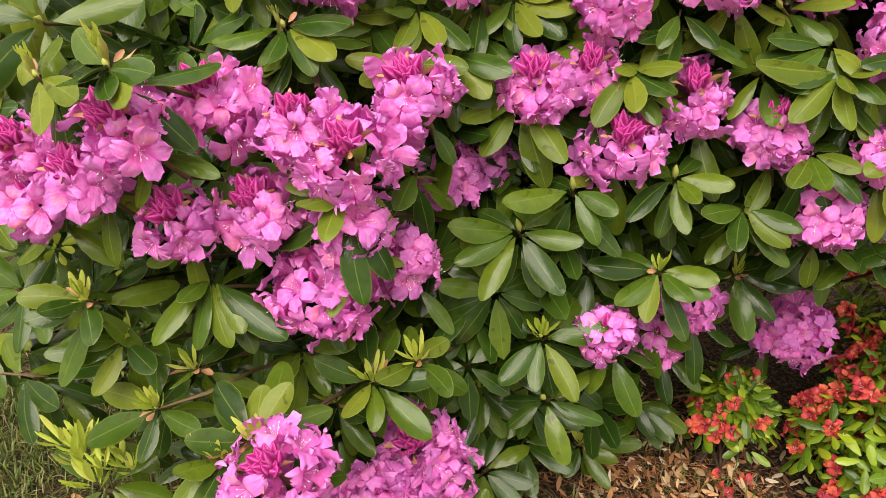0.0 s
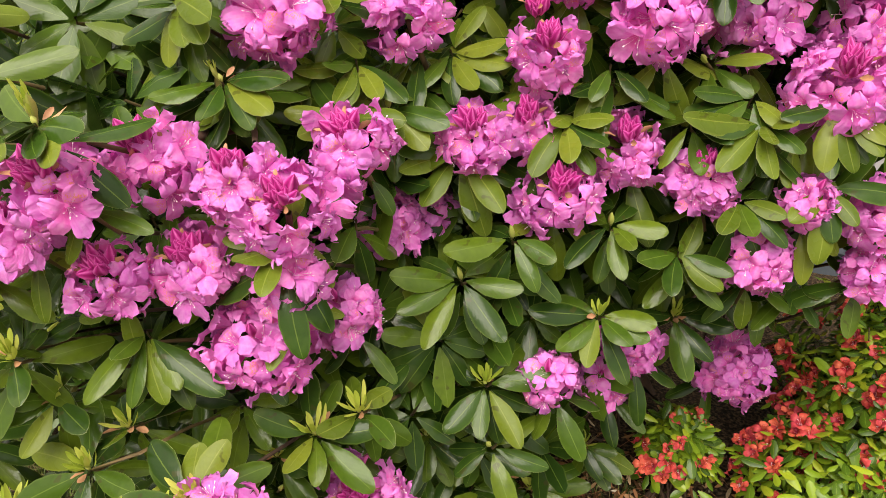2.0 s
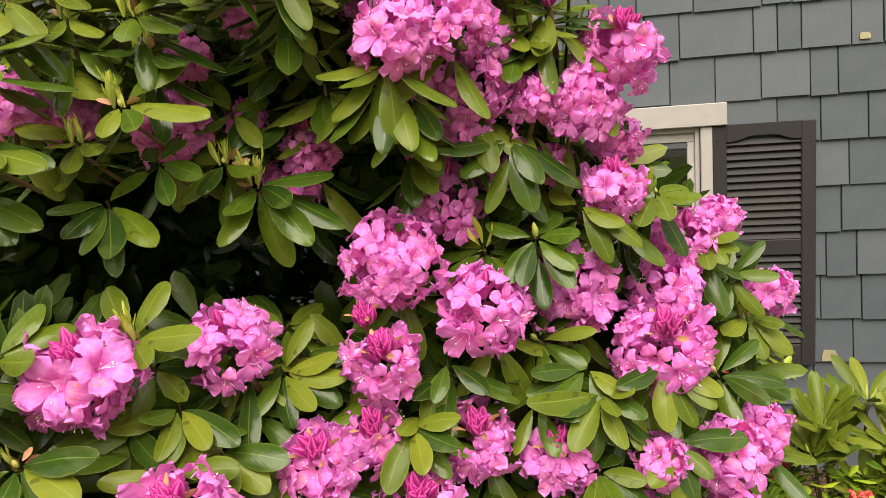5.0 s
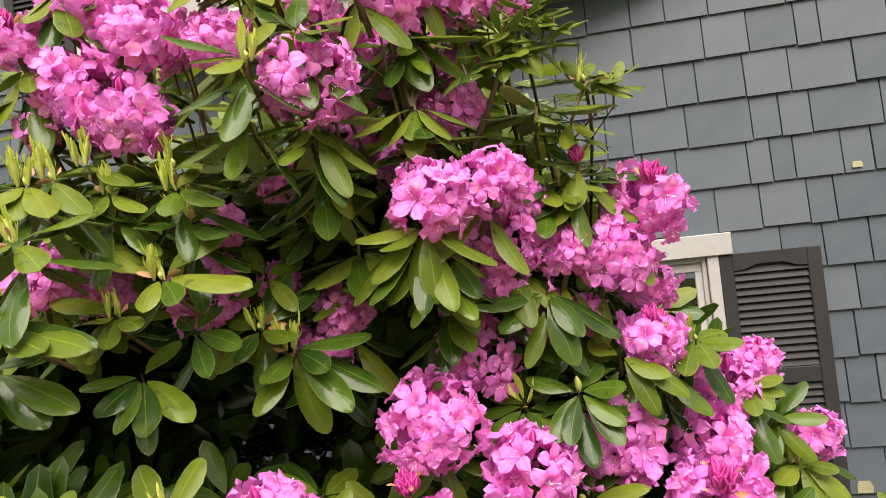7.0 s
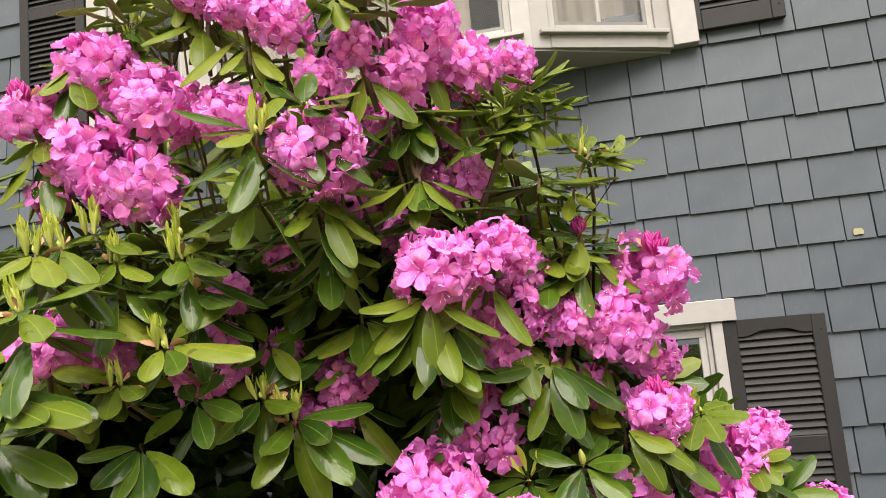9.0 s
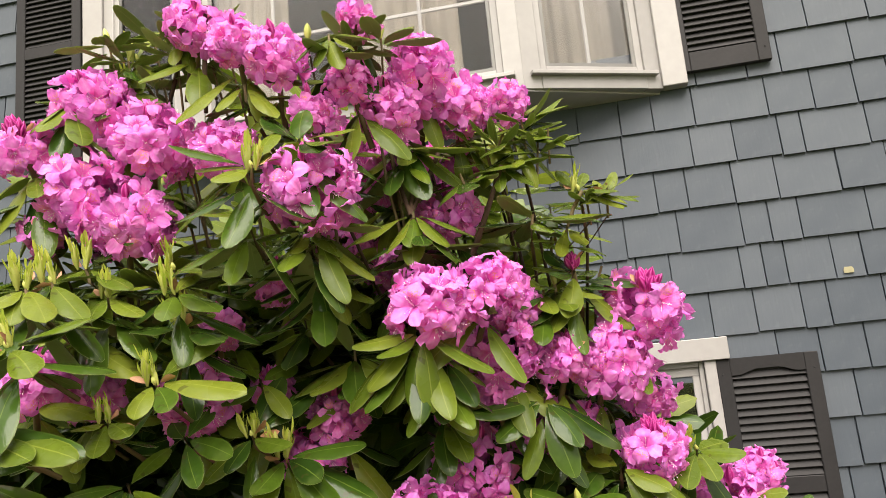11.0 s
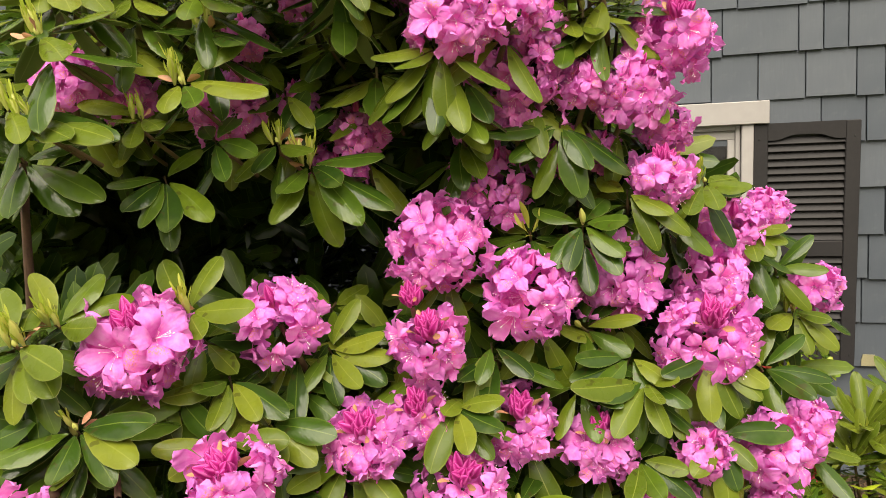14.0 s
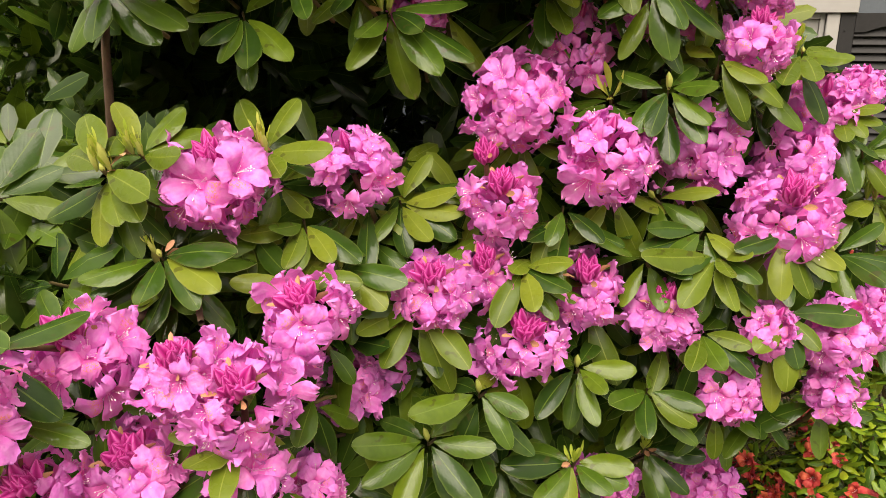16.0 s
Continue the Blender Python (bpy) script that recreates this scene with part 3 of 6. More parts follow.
# ---- ground ----
def build_ground():
    n = 90
    xs = np.concatenate([[-60, -20, -8], np.linspace(-4, 4, n), [8, 20, 60]])
    ys = np.concatenate([[-60, -20, -6], np.linspace(-2, 3.6, n), [8, 20, 60]])
    V, U = [], []
    for y in ys:
        for x in xs:
            h = 0.012 * noise.noise(Vector((x * 3, y * 3, 0))) + 0.006 * noise.noise(Vector((x * 14, y * 14, 1)))
            V.append((x, y, h))
            U.append((x, y))
    me = mesh_np("ground", V, grid_faces(len(ys), len(xs)), U, [SOIL])
    tagged(new("ground", me), "dark garden soil with thin grass, strewn with fallen leaves", "ground", "", "structure")


build_ground()

# ---- house ----
WALL_Y = 3.175          # face of the shingles
ROW, ROW0 = 0.1755, 0.456
wall = tagged(new("wall_house", None), "house wall of blue-grey painted wooden shingles", "wall", "", "structure")


def wall_boards():
    """The sheathing behind the shingles, with the lower window and the bay cut out."""
    y0, y1 = WALL_Y + 0.022, WALL_Y + 0.14
    for lo, hi in (((-6, y0, -0.1), (-2.24, y1, 5.5)), ((0.40, y0, -0.1), (4, y1, 5.5)), ((-2.24, y0, -0.1), (0.40, y1, 0.47)), ((-2.24, y0, 0.47), (-0.42, y1, 1.42)), ((-2.24, y0, 1.42), (0.40, y1, 2.56)), ((-2.24, y0, 4.1), (0.40, y1, 5.5))):
        box("wall_board", lo, hi, SHINGLE, wall, 0)


wall_boards()


def shingle_mesh(width, height):
    """A tapered shingle, thick at its butt; origin at the butt's lower left front."""
    bm = bmesh.new()
    g = 0.0022
    co = [(g, 0, 0), (width - g, 0, 0), (width - g, 0.014, height), (g, 0.014, height), (g, 0.020, 0), (width - g, 0.020, 0), (width - g, 0.020, height), (g, 0.020, height)]
    vs = [bm.verts.new(c) for c in co]
    for f in ((0, 1, 2, 3), (5, 4, 7, 6), (1, 0, 4, 5), (3, 2, 6, 7), (0, 3, 7, 4), (2, 1, 5, 6)):
        bm.faces.new([vs[i] for i in f])
    bmesh.ops.bevel(bm, geom=[e for e in bm.edges], offset=0.0012, segments=1, affect="EDGES")
    return from_bm("shingle", bm, SHINGLE)


def covered(x0, x1, z):
    """Behind the windows or their shutters no shingle is needed."""
    return (x0 > -0.40 and x1 < 0.80 and 0.40 < z < 1.24) or (x0 > -2.6 and x1 < 0.76 and 2.60 < z)


# joints seen along the rows beside the windows, from the row under the lower shutter upwards
JOINTS = {
    0: (0.745, 0.957,),
    1: (0.838, 0.986,),
    2: (0.857, 0.966,),
    3: (0.910,),
    4: (0.937,),
    5: (0.680, 0.836, 1.002,),
    6: (0.282, 0.453, 0.622, 0.798, 0.896,),
    7: (0.190, 0.322, 0.595, 0.681, 0.766, 0.940, 1.050,),
    8: (0.057, 0.161, 0.376, 0.625, 0.732, 0.846, 1.102,),
    9: (-0.270, 0.074, 0.311, 0.434, 0.618, 0.787, 1.022,),
    10: (-0.014, 0.200, 0.479, 0.650, 0.828, 0.916, 1.161,),
    11: (0.206, 0.342, 0.511, 0.803, 0.982, 1.145,),
    12: (0.745, 0.880, 1.160,),
}


def lay_shingles():
    rng = random.Random(5)
    widths = {w: shingle_mesh(w / 100, ROW + 0.016) for w in range(7, 33)}
    rest = []
    for k in range(-3, 20):
        z = ROW0 + k * ROW
        cuts = sorted(JOINTS.get(k, ()))
        joints = [-3.5 + rng.uniform(0, 0.2)]
        first = cuts[0] if cuts else 9.0
        while joints[-1] < min(first - 0.1, 1.75):
            joints.append(joints[-1] + rng.uniform(0.10, 0.26))
        if cuts:
            if first - joints[-1] < 0.07:
                joints.pop()
            joints += cuts
        while joints[-1] < 1.8:
            joints.append(joints[-1] + rng.uniform(0.11, 0.27))
        for a, b in zip(joints, joints[1:]):
            if covered(a, b, z):
                continue
            w = max(7, min(32, round((b - a) * 100)))
            m = Matrix.Translation((a, WALL_Y + rng.uniform(-0.002, 0.002), z - rng.choice((0, 0, 0, 0.002, 0.004, 0.006)))) @ Matrix.Rotation(rng.uniform(-0.006, 0.006), 4, "Y") @ Matrix.Diagonal(((b - a) * 100 / w, 1, 1, 1))
            if a > -0.35 and z < 3.0:
                part("shingle", widths[w], wall, "", m)
            else:
                rest.append((w, m))
    bm = bmesh.new()
    for w, m in rest:
        tmp = widths[w].copy()
        tmp.transform(m)
        bm.from_mesh(tmp)
        bpy.data.meshes.remove(tmp)
    part("shingles", from_bm("shingles", bm, SHINGLE), wall)["kind"] = "stuff"


def primer_patch(x, z, w, h):
    bm = bmesh.new()
    ring = [bm.verts.new((x + w * a, WALL_Y - 0.004, z + h * b)) for a, b in ((0, 0), (1, 0), (1.02, 0.55), (0.85, 0.98), (0.1, 1.0), (-0.02, 0.5))]
    bm.faces.new(ring)
    made = bmesh.ops.extrude_face_region(bm, geom=bm.faces[:])
    bmesh.ops.translate(bm, vec=(0, 0.004, 0), verts=[v for v in made["geom"] if isinstance(v, bmesh.types.BMVert)])
    part("paint_patch", from_bm("paint_patch", bm, SPLASH), wall, "bare cream patch where paint has flaked")


def louvre_shutter(x0, z0, width, height, label):
    """A vinyl shutter with two louvred panels and an arched top rail."""
    thing = tagged(new("shutter", None), label, "shutter", "window shutters")
    thing.location = (x0, WALL_Y - 0.033, z0)
    st, depth = 0.052, 0.030
    top, mid, low = 0.058, 0.062, 0.085
    box("stile", (0, 0, 0), (st, depth, height), SHUTTER, thing, 0.003)
    box("stile", (width - st, 0, 0), (width, depth, height), SHUTTER, thing, 0.003)
    box("bottom_rail", (st, 0.001, 0), (width - st, depth, low), SHUTTER, thing, 0.003)
    zm = height * 0.495
    box("middle_rail", (st, 0.001, zm - mid / 2), (width - st, depth, zm + mid / 2), SHUTTER, thing, 0.003)
    # top rail with an ogee-arched lower edge
    bm = bmesh.new()
    xs = np.linspace(st, width - st, 25)
    lower = [height - top + 0.020 * (0.5 - 0.5 * math.cos(math.pi * min(1, max(0, (abs((x - width / 2) / (width / 2 - st)) - 0.25) / 0.6)))) * -1 + 0.012 for x in xs]
    front = [bm.verts.new((x, 0.001, z)) for x, z in zip(xs, lower)] + [bm.verts.new((x, 0.001, height)) for x in reversed(xs)]
    f = bm.faces.new(front)
    made = bmesh.ops.extrude_face_region(bm, geom=[f])
    bmesh.ops.translate(bm, vec=(0, depth, 0), verts=[v for v in made["geom"] if isinstance(v, bmesh.types.BMVert)])
    bmesh.ops.recalc_face_normals(bm, faces=bm.faces[:])
    part("top_rail", from_bm("top_rail", bm, SHUTTER), thing)
    box("back_panel", (st * 0.6, depth - 0.006, 0.02), (width - st * 0.6, depth - 0.001, height - 0.02), SHUTTER, thing, 0)
    bm = bmesh.new()
    box_bm(bm, (st - 0.003, -0.002, -0.0150), (width - st + 0.003, 0.0035, 0.0150), 0.001)
    slat = from_bm("slat", bm, SHUTTER)
    for a, b in ((low + 0.004, zm - mid / 2), (zm + mid / 2, height - top + 0.004)):
        n = int((b - a) / 0.0275)
        for k in range(n):
            part("slat", slat, thing, "", Matrix.Translation((0, 0.013, a + (k + 0.5) * (b - a) / n)) @ Matrix.Rotation(radians(-31), 4, "X"))
    for x, z in ((0.02, 0.06), (width - 0.02, 0.06), (0.02, height - 0.06), (width - 0.02, height - 0.06)):
        bm = bmesh.new()
        bmesh.ops.create_cone(bm, cap_ends=True, segments=8, radius1=0.004, radius2=0.003, depth=0.004)
        part("screw", from_bm("screw", bm, SHUTTER), thing, "", Matrix.Translation((x, -0.001, z)) @ Matrix.Rotation(radians(90), 4, "X"))
    return thing


def lower_window():
    thing = tagged(new("window_1", None), "white-framed double-hung window with a dark room behind", "window", "", "structure")
    y = WALL_Y - 0.035
    x0, x1, z0, z1 = -0.44, 0.437, 0.45, 1.414
    box("head_casing", (x0 - 0.05, y - 0.012, z1), (x1 + 0.052, y + 0.05, z1 + 0.088), WHITE, thing, 0.003)
    box("side_casing", (x1 - 0.046, y, z0), (x1 - 0.002, y + 0.05, z1), WHITE, thing, 0.003)
    box("side_casing", (x0, y, z0), (x0 + 0.044, y + 0.05, z1), WHITE, thing, 0.003)
    box("window_sill", (x0 - 0.03, y - 0.03, z0 - 0.045), (x1 - 0.002, y + 0.05, z0), WHITE, thing, 0.004)
    a, b = x0 + 0.046, x1 - 0.048
    box("frame_jamb", (b - 0.018, y + 0.018, z0), (b, y + 0.09, z1), WHITE, thing, 0.002)
    box("frame_jamb", (a, y + 0.018, z0), (a + 0.018, y + 0.09, z1), WHITE, thing, 0.002)
    box("frame_head", (a + 0.018, y + 0.016, z1 - 0.020), (b - 0.018, y + 0.09, z1 + 0.002), WHITE, thing, 0.002)
    for lo, hi, dy in ((0.935, z1 - 0.020, 0.030), (z0, 0.965, 0.054)):
        l, r = a + 0.018, b - 0.018
        box("sash_rail", (l, y + dy, hi - 0.036), (r, y + dy + 0.022, hi), WHITE, thing, 0.002)
        box("sash_rail", (l, y + dy, lo), (r, y + dy + 0.022, lo + 0.036), WHITE, thing, 0.002)
        box("sash_stile", (l, y + dy, lo + 0.036), (l + 0.028, y + dy + 0.022, hi - 0.036), WHITE, thing, 0.002)
        box("sash_stile", (r - 0.028, y + dy, lo + 0.036), (r, y + dy + 0.022, hi - 0.036), WHITE, thing, 0.002)
        l, r, lo, hi = l + 0.028, r - 0.028, lo + 0.036, hi - 0.036
        box("pane", (l, y + dy + 0.009, lo), (r, y + dy + 0.013, hi), GLASS, thing, 0).visible_shadow = False
        for k in (1, 2):
            x = l + (r - l) * k / 3
            box("muntin", (x - 0.006, y + dy + 0.003, lo), (x + 0.006, y + dy + 0.008, hi), WHITE, thing, 0.001)
        box("muntin", (l, y + dy + 0.0035, (lo + hi) / 2 - 0.006), (r, y + dy + 0.0085, (lo + hi) / 2 + 0.006), WHITE, thing, 0.001)
    # the dim room behind it; its dimness is put into near-black wall colour
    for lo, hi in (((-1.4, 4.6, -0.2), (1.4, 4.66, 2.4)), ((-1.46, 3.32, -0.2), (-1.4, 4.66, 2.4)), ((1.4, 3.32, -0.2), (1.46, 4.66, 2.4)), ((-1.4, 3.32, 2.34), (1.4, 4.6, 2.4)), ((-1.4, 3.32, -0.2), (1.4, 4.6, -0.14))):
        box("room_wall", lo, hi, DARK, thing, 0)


def prism(name, ring, z0, z1, material, parent, label=""):
    """An upright prism over a ring of (x, y)."""
    bm = bmesh.new()
    f = bm.faces.new([bm.verts.new((x, y, z0)) for x, y in ring])
    made = bmesh.ops.extrude_face_region(bm, geom=[f])
    bmesh.ops.translate(bm, vec=(0, 0, z1 - z0), verts=[v for v in made["geom"] if isinstance(v, bmesh.types.BMVert)])
    bmesh.ops.recalc_face_normals(bm, faces=bm.faces[:])
    return part(name, from_bm(name, bm, material), parent, label)


BAY_Z = 2.554
BAY = [(0.405, 3.145), (-0.165, 2.895), (-1.645, 2.895), (-2.235, 3.145)]       # plan of the bay's face


def bay_side(parent, p, q, z0, z1, sashes, muntins):
    """One glazed side of the bay between two plan points."""
    p, q = Vector((*p, 0)), Vector((*q, 0))
    along = (q - p).normalized()
    length = (q - p).length
    inward = Vector((-along.y, along.x, 0))
    if inward.y < 0:
        inward = -inward
    m = Matrix((along, inward, UP)).transposed().to_4x4()
    m.translation = p

    def bar(name, a, b, d0=0.0, d1=0.05, mat=WHITE):
        return box(name, (a[0], d0, a[1]), (b[0], d1, b[1]), mat, parent, 0.002 if mat is WHITE else 0, "", m)

    post = 0.078
    bar("corner_post", (0, z0), (post, z1))
    bar("corner_post", (length - post, z0), (length, z1))
    bar("apron", (post, z0), (length - post, z0 + 0.055), -0.004)
    bar("window_sill", (post * 0.4, z0 + 0.055), (length - post * 0.4, z0 + 0.072), -0.028)
    bar("head", (post, z1 - 0.09), (length - post, z1))
    a, b, lo, hi = post, length - post, z0 + 0.072, z1 - 0.09
    step = (b - a) / sashes
    for k in range(sashes):
        s0, s1 = a + k * step, a + (k + 1) * step
        bar("sash_stile", (s0, lo), (s0 + 0.030, hi), 0.012, 0.044)
        bar("sash_stile", (s1 - 0.030, lo), (s1, hi), 0.012, 0.044)
        bar("sash_rail", (s0 + 0.030, lo), (s1 - 0.030, lo + 0.032), 0.012, 0.044)
        bar("sash_rail", (s0 + 0.030, hi - 0.045), (s1 - 0.030, hi), 0.012, 0.044)
        bar("pane", (s0 + 0.030, lo + 0.032), (s1 - 0.030, hi - 0.045), 0.026, 0.030, GLASS).visible_shadow = False
        l, r, t0, t1 = s0 + 0.031, s1 - 0.031, lo + 0.033, hi - 0.046
        for a0, b0 in (((l, t0), (l + 0.014, t1)), ((r - 0.014, t0), (r, t1)), ((l + 0.014, t0), (r - 0.014, t0 + 0.014)), ((l + 0.014, t1 - 0.014), (r - 0.014, t1))):
            bar("screen_frame", a0, b0, 0.015, 0.023, SCREEN)
        for j in range(muntins):
            x = s0 + (s1 - s0) * (j + 1) / (muntins + 1)
            bar("muntin", (x - 0.008, lo + 0.032), (x + 0.008, hi - 0.045), 0.031, 0.040)
        for z in (lo + 0.36, lo + 0.70, lo + 1.04):
            if z < hi - 0.1:
                bar("muntin", (s0 + 0.030, z - 0.008), (s1 - 0.030, z + 0.008), 0.0315, 0.0405)


def bay_window():
    thing = tagged(new("window_2", None), "white angled bay window with muntins, curtains and a boxed soffit", "window", "", "structure")
    top = BAY_Z + 1.45
    bay_side(thing, BAY[1], BAY[0], BAY_Z, top, 1, 1)
    bay_side(thing, BAY[2], BAY[1], BAY_Z, top, 1, 3)
    bay_side(thing, BAY[3], BAY[2], BAY_Z, top, 1, 1)
    prism("soffit", [(0.395, 3.19), (-0.167, 2.902), (-1.643, 2.902), (-2.22, 3.19)], BAY_Z - 0.008, BAY_Z + 0.05, WHITE, thing)
    prism("bay_roof", [(0.45, 3.19), (-0.13, 2.82), (-1.68, 2.82), (-2.27, 3.19)], top, top + 0.25, SHINGLE, thing)
    box("wall_casing", (0.398, 3.126, BAY_Z + 0.004), (0.500, 3.185, top), WHITE, thing, 0.003)
    box("wall_casing", (-2.345, 3.128, BAY_Z - 0.012), (-2.235, 3.185, top), WHITE, thing, 0.003)
    # curtains behind the panes, hung in folds
    for (p, q) in ((Vector((0.30, 3.28)), Vector((-0.12, 3.08))), (Vector((-1.70, 3.08)), (Vector((-2.1, 3.28)))), (Vector((-0.42, 3.02)), Vector((-0.9, 3.02))), (Vector((-1.2, 3.02)), Vector((-1.56, 3.02)))):
        V, n = [], 60
        for z in (BAY_Z + 0.06, BAY_Z + 0.7, top - 0.06):
            for k in range(n):
                c = p.lerp(q, k / (n - 1))
                w = 0.013 * math.sin(k * 0.42) + 0.010 * math.sin(k * 0.23 + 1) + 0.003 * math.sin(k * 1.1)
                V.append((c.x, c.y + w, z))
        me = mesh_np("curtain", V, grid_faces(3, n), np.zeros((len(V), 2)), [CURTAIN])
        part("curtain", me, thing, "beige curtain hanging in folds")
    for lo, hi in (((-3.0, 4.8, 2.35), (1.5, 4.86, 5.2)), ((-3.06, 3.33, 2.35), (-3.0, 4.8, 5.2)), ((1.5, 3.33, 2.35), (1.56, 4.8, 5.2)), ((-3.0, 3.32, 5.14), (1.5, 4.8, 5.2))):
        box("room_wall", lo, hi, CURTAIN, thing, 0)


lay_shingles()
primer_patch(0.967, 1.700, 0.036, 0.024)
primer_patch(0.842, 0.458, 0.055, 0.046)
lower_window()
louvre_shutter(0.435, 0.449, 0.375, 0.965, "charcoal vinyl louvred shutter beside the lower window")
bay_window()
louvre_shutter(0.470, 2.610, 0.375, 1.34, "charcoal vinyl louvred shutter beside the bay window")
louvre_shutter(-2.742, 2.610, 0.375, 1.34, "charcoal vinyl louvred shutter beside the bay window")

# ---- rhododendron ----
bush = tagged(new("rhododendron_bush", None), "large rhododendron in full lilac-pink bloom with leathery green leaves", "shrub")
bush.location = (0, 0, 0)
LOW_HEADS = [
    (-0.601, 0.699, 0.301, 0.061, 0), (-0.480, 0.711, 0.339, 0.058, 0), (-0.406, 0.781, 0.359, 0.050, 0), (0.037, 1.536, 0.364, 0.071, 0),
    (-0.447, 0.759, 0.416, 0.062, 8), (-0.190, 1.251, 0.433, 0.050, 0), (-0.135, 1.215, 0.545, 0.049, 0), (-0.489, 0.449, 0.565, 0.043, 0),
    (-0.234, 1.007, 0.567, 0.046, 0), (-0.462, 0.471, 0.598, 0.052, 8), (-0.538, 0.659, 0.720, 0.060, 0), (-0.496, 0.796, 0.722, 0.049, 0),
    (0.205, 1.287, 0.751, 0.038, 0), (0.035, 1.203, 0.774, 0.057, 0), (-0.494, 0.931, 0.819, 0.047, 0), (-0.457, 1.002, 0.823, 0.036, 0),
]
FRONT_HEADS = [
    (-0.489, 0.666, 0.824, 0.045, 0), (-0.606, 0.631, 0.836, 0.050, 8), (-0.665, 0.554, 0.838, 0.044, 8), (0.204, 1.281, 0.851, 0.052, 0),
    (0.268, 1.374, 0.858, 0.044, 0), (-0.810, 0.477, 0.858, 0.037, 0), (-0.257, 1.030, 0.872, 0.054, 8), (0.091, 1.197, 0.882, 0.037, 0),
    (-0.071, 1.157, 0.898, 0.050, 8), (-0.730, 0.486, 0.901, 0.041, 8), (-0.814, 0.479, 0.923, 0.039, 8), (-0.477, 0.654, 0.928, 0.049, 8),
    (-0.182, 1.120, 0.939, 0.054, 8), (-0.538, 0.642, 0.954, 0.046, 8), (-0.376, 0.971, 0.957, 0.052, 8), (-0.656, 0.626, 0.965, 0.051, 8),
]
MIDDLE_HEADS = [
    (-0.322, 1.045, 0.967, 0.045, 8), (-0.661, 0.497, 0.968, 0.045, 8), (-0.467, 0.781, 0.975, 0.053, 8), (0.092, 1.247, 1.044, 0.068, 8),
    (0.315, 1.557, 1.068, 0.043, 0), (-0.303, 1.053, 1.074, 0.051, 8), (0.111, 1.317, 1.113, 0.056, 0), (-0.501, 0.989, 1.116, 0.055, 0),
    (-0.610, 0.830, 1.122, 0.060, 8), (-0.042, 1.270, 1.128, 0.061, 0), (-0.328, 1.069, 1.130, 0.034, 11), (-0.163, 1.132, 1.137, 0.061, 0),
    (0.141, 1.392, 1.188, 0.058, 0), (-0.295, 1.111, 1.209, 0.065, 0), (0.204, 1.449, 1.221, 0.040, 0), (-0.238, 1.237, 1.292, 0.060, 0),
]
UPPER_HEADS = [
    (0.026, 1.248, 1.297, 0.048, 8), (-0.478, 1.185, 1.323, 0.042, 0), (-0.131, 1.249, 1.339, 0.036, 0), (-0.067, 1.284, 1.341, 0.032, 0),
    (-0.253, 1.207, 1.375, 0.031, 0), (0.032, 1.303, 1.381, 0.041, 0), (-0.432, 1.167, 1.388, 0.040, 0), (-0.195, 1.208, 1.403, 0.048, 8),
    (-0.014, 1.244, 1.426, 0.056, 0), (-0.604, 1.067, 1.428, 0.050, 0), (-0.079, 1.216, 1.438, 0.047, 8), (-0.534, 1.162, 1.438, 0.027, 0),
    (-0.754, 1.033, 1.454, 0.041, 0), (-0.162, 1.172, 1.465, 0.046, 0), (-0.783, 0.956, 1.475, 0.045, 0), (-0.248, 1.162, 1.482, 0.034, 0),
]
HIGH_HEADS = [
    (0.043, 1.254, 1.506, 0.064, 8), (-0.148, 1.186, 1.515, 0.042, 0), (-0.250, 1.060, 1.523, 0.057, 0), (-0.575, 1.085, 1.529, 0.033, 0),
    (-0.169, 1.087, 1.542, 0.046, 0), (-0.056, 1.212, 1.576, 0.025, 11), (-0.506, 1.149, 1.595, 0.039, 0), (-0.320, 1.167, 1.603, 0.030, 0),
    (-0.239, 1.198, 1.678, 0.049, 0), (-0.663, 0.995, 1.680, 0.060, 0), (-0.383, 0.962, 1.686, 0.060, 0), (-0.801, 0.997, 1.686, 0.033, 0),
    (-0.736, 0.986, 1.733, 0.060, 0), (-0.508, 0.987, 1.766, 0.043, 0), (-0.314, 1.232, 1.772, 0.051, 0), (-0.635, 1.011, 1.797, 0.065, 0),
]
TOP_HEADS = [
    (-0.802, 0.955, 1.801, 0.044, 8), (-0.394, 1.028, 1.811, 0.036, 0), (-0.293, 1.102, 1.829, 0.050, 0), (-0.209, 1.194, 1.849, 0.054, 0),
    (-0.129, 1.209, 1.855, 0.036, 0), (-0.339, 1.049, 1.860, 0.036, 0), (-0.740, 1.018, 1.877, 0.059, 0), (-0.429, 0.994, 1.891, 0.047, 0),
    (-0.250, 1.134, 1.907, 0.052, 0), (-0.478, 0.976, 1.913, 0.039, 0), (-0.316, 1.040, 1.951, 0.028, 0), (-0.554, 1.006, 1.967, 0.045, 0),
]
BACK_HEADS = [
    (-0.378, 1.300, 1.797, 0.055, 0), (-0.262, 1.320, 1.782, 0.055, 0), (-0.428, 1.250, 1.665, 0.042, 0), (-0.361, 1.300, 1.630, 0.045, 0),
    (-0.435, 1.250, 1.845, 0.045, 0),
]

HEADS = LOW_HEADS + FRONT_HEADS + MIDDLE_HEADS + UPPER_HEADS + HIGH_HEADS + TOP_HEADS
head_xyz = np.array([h[:3] for h in HEADS])


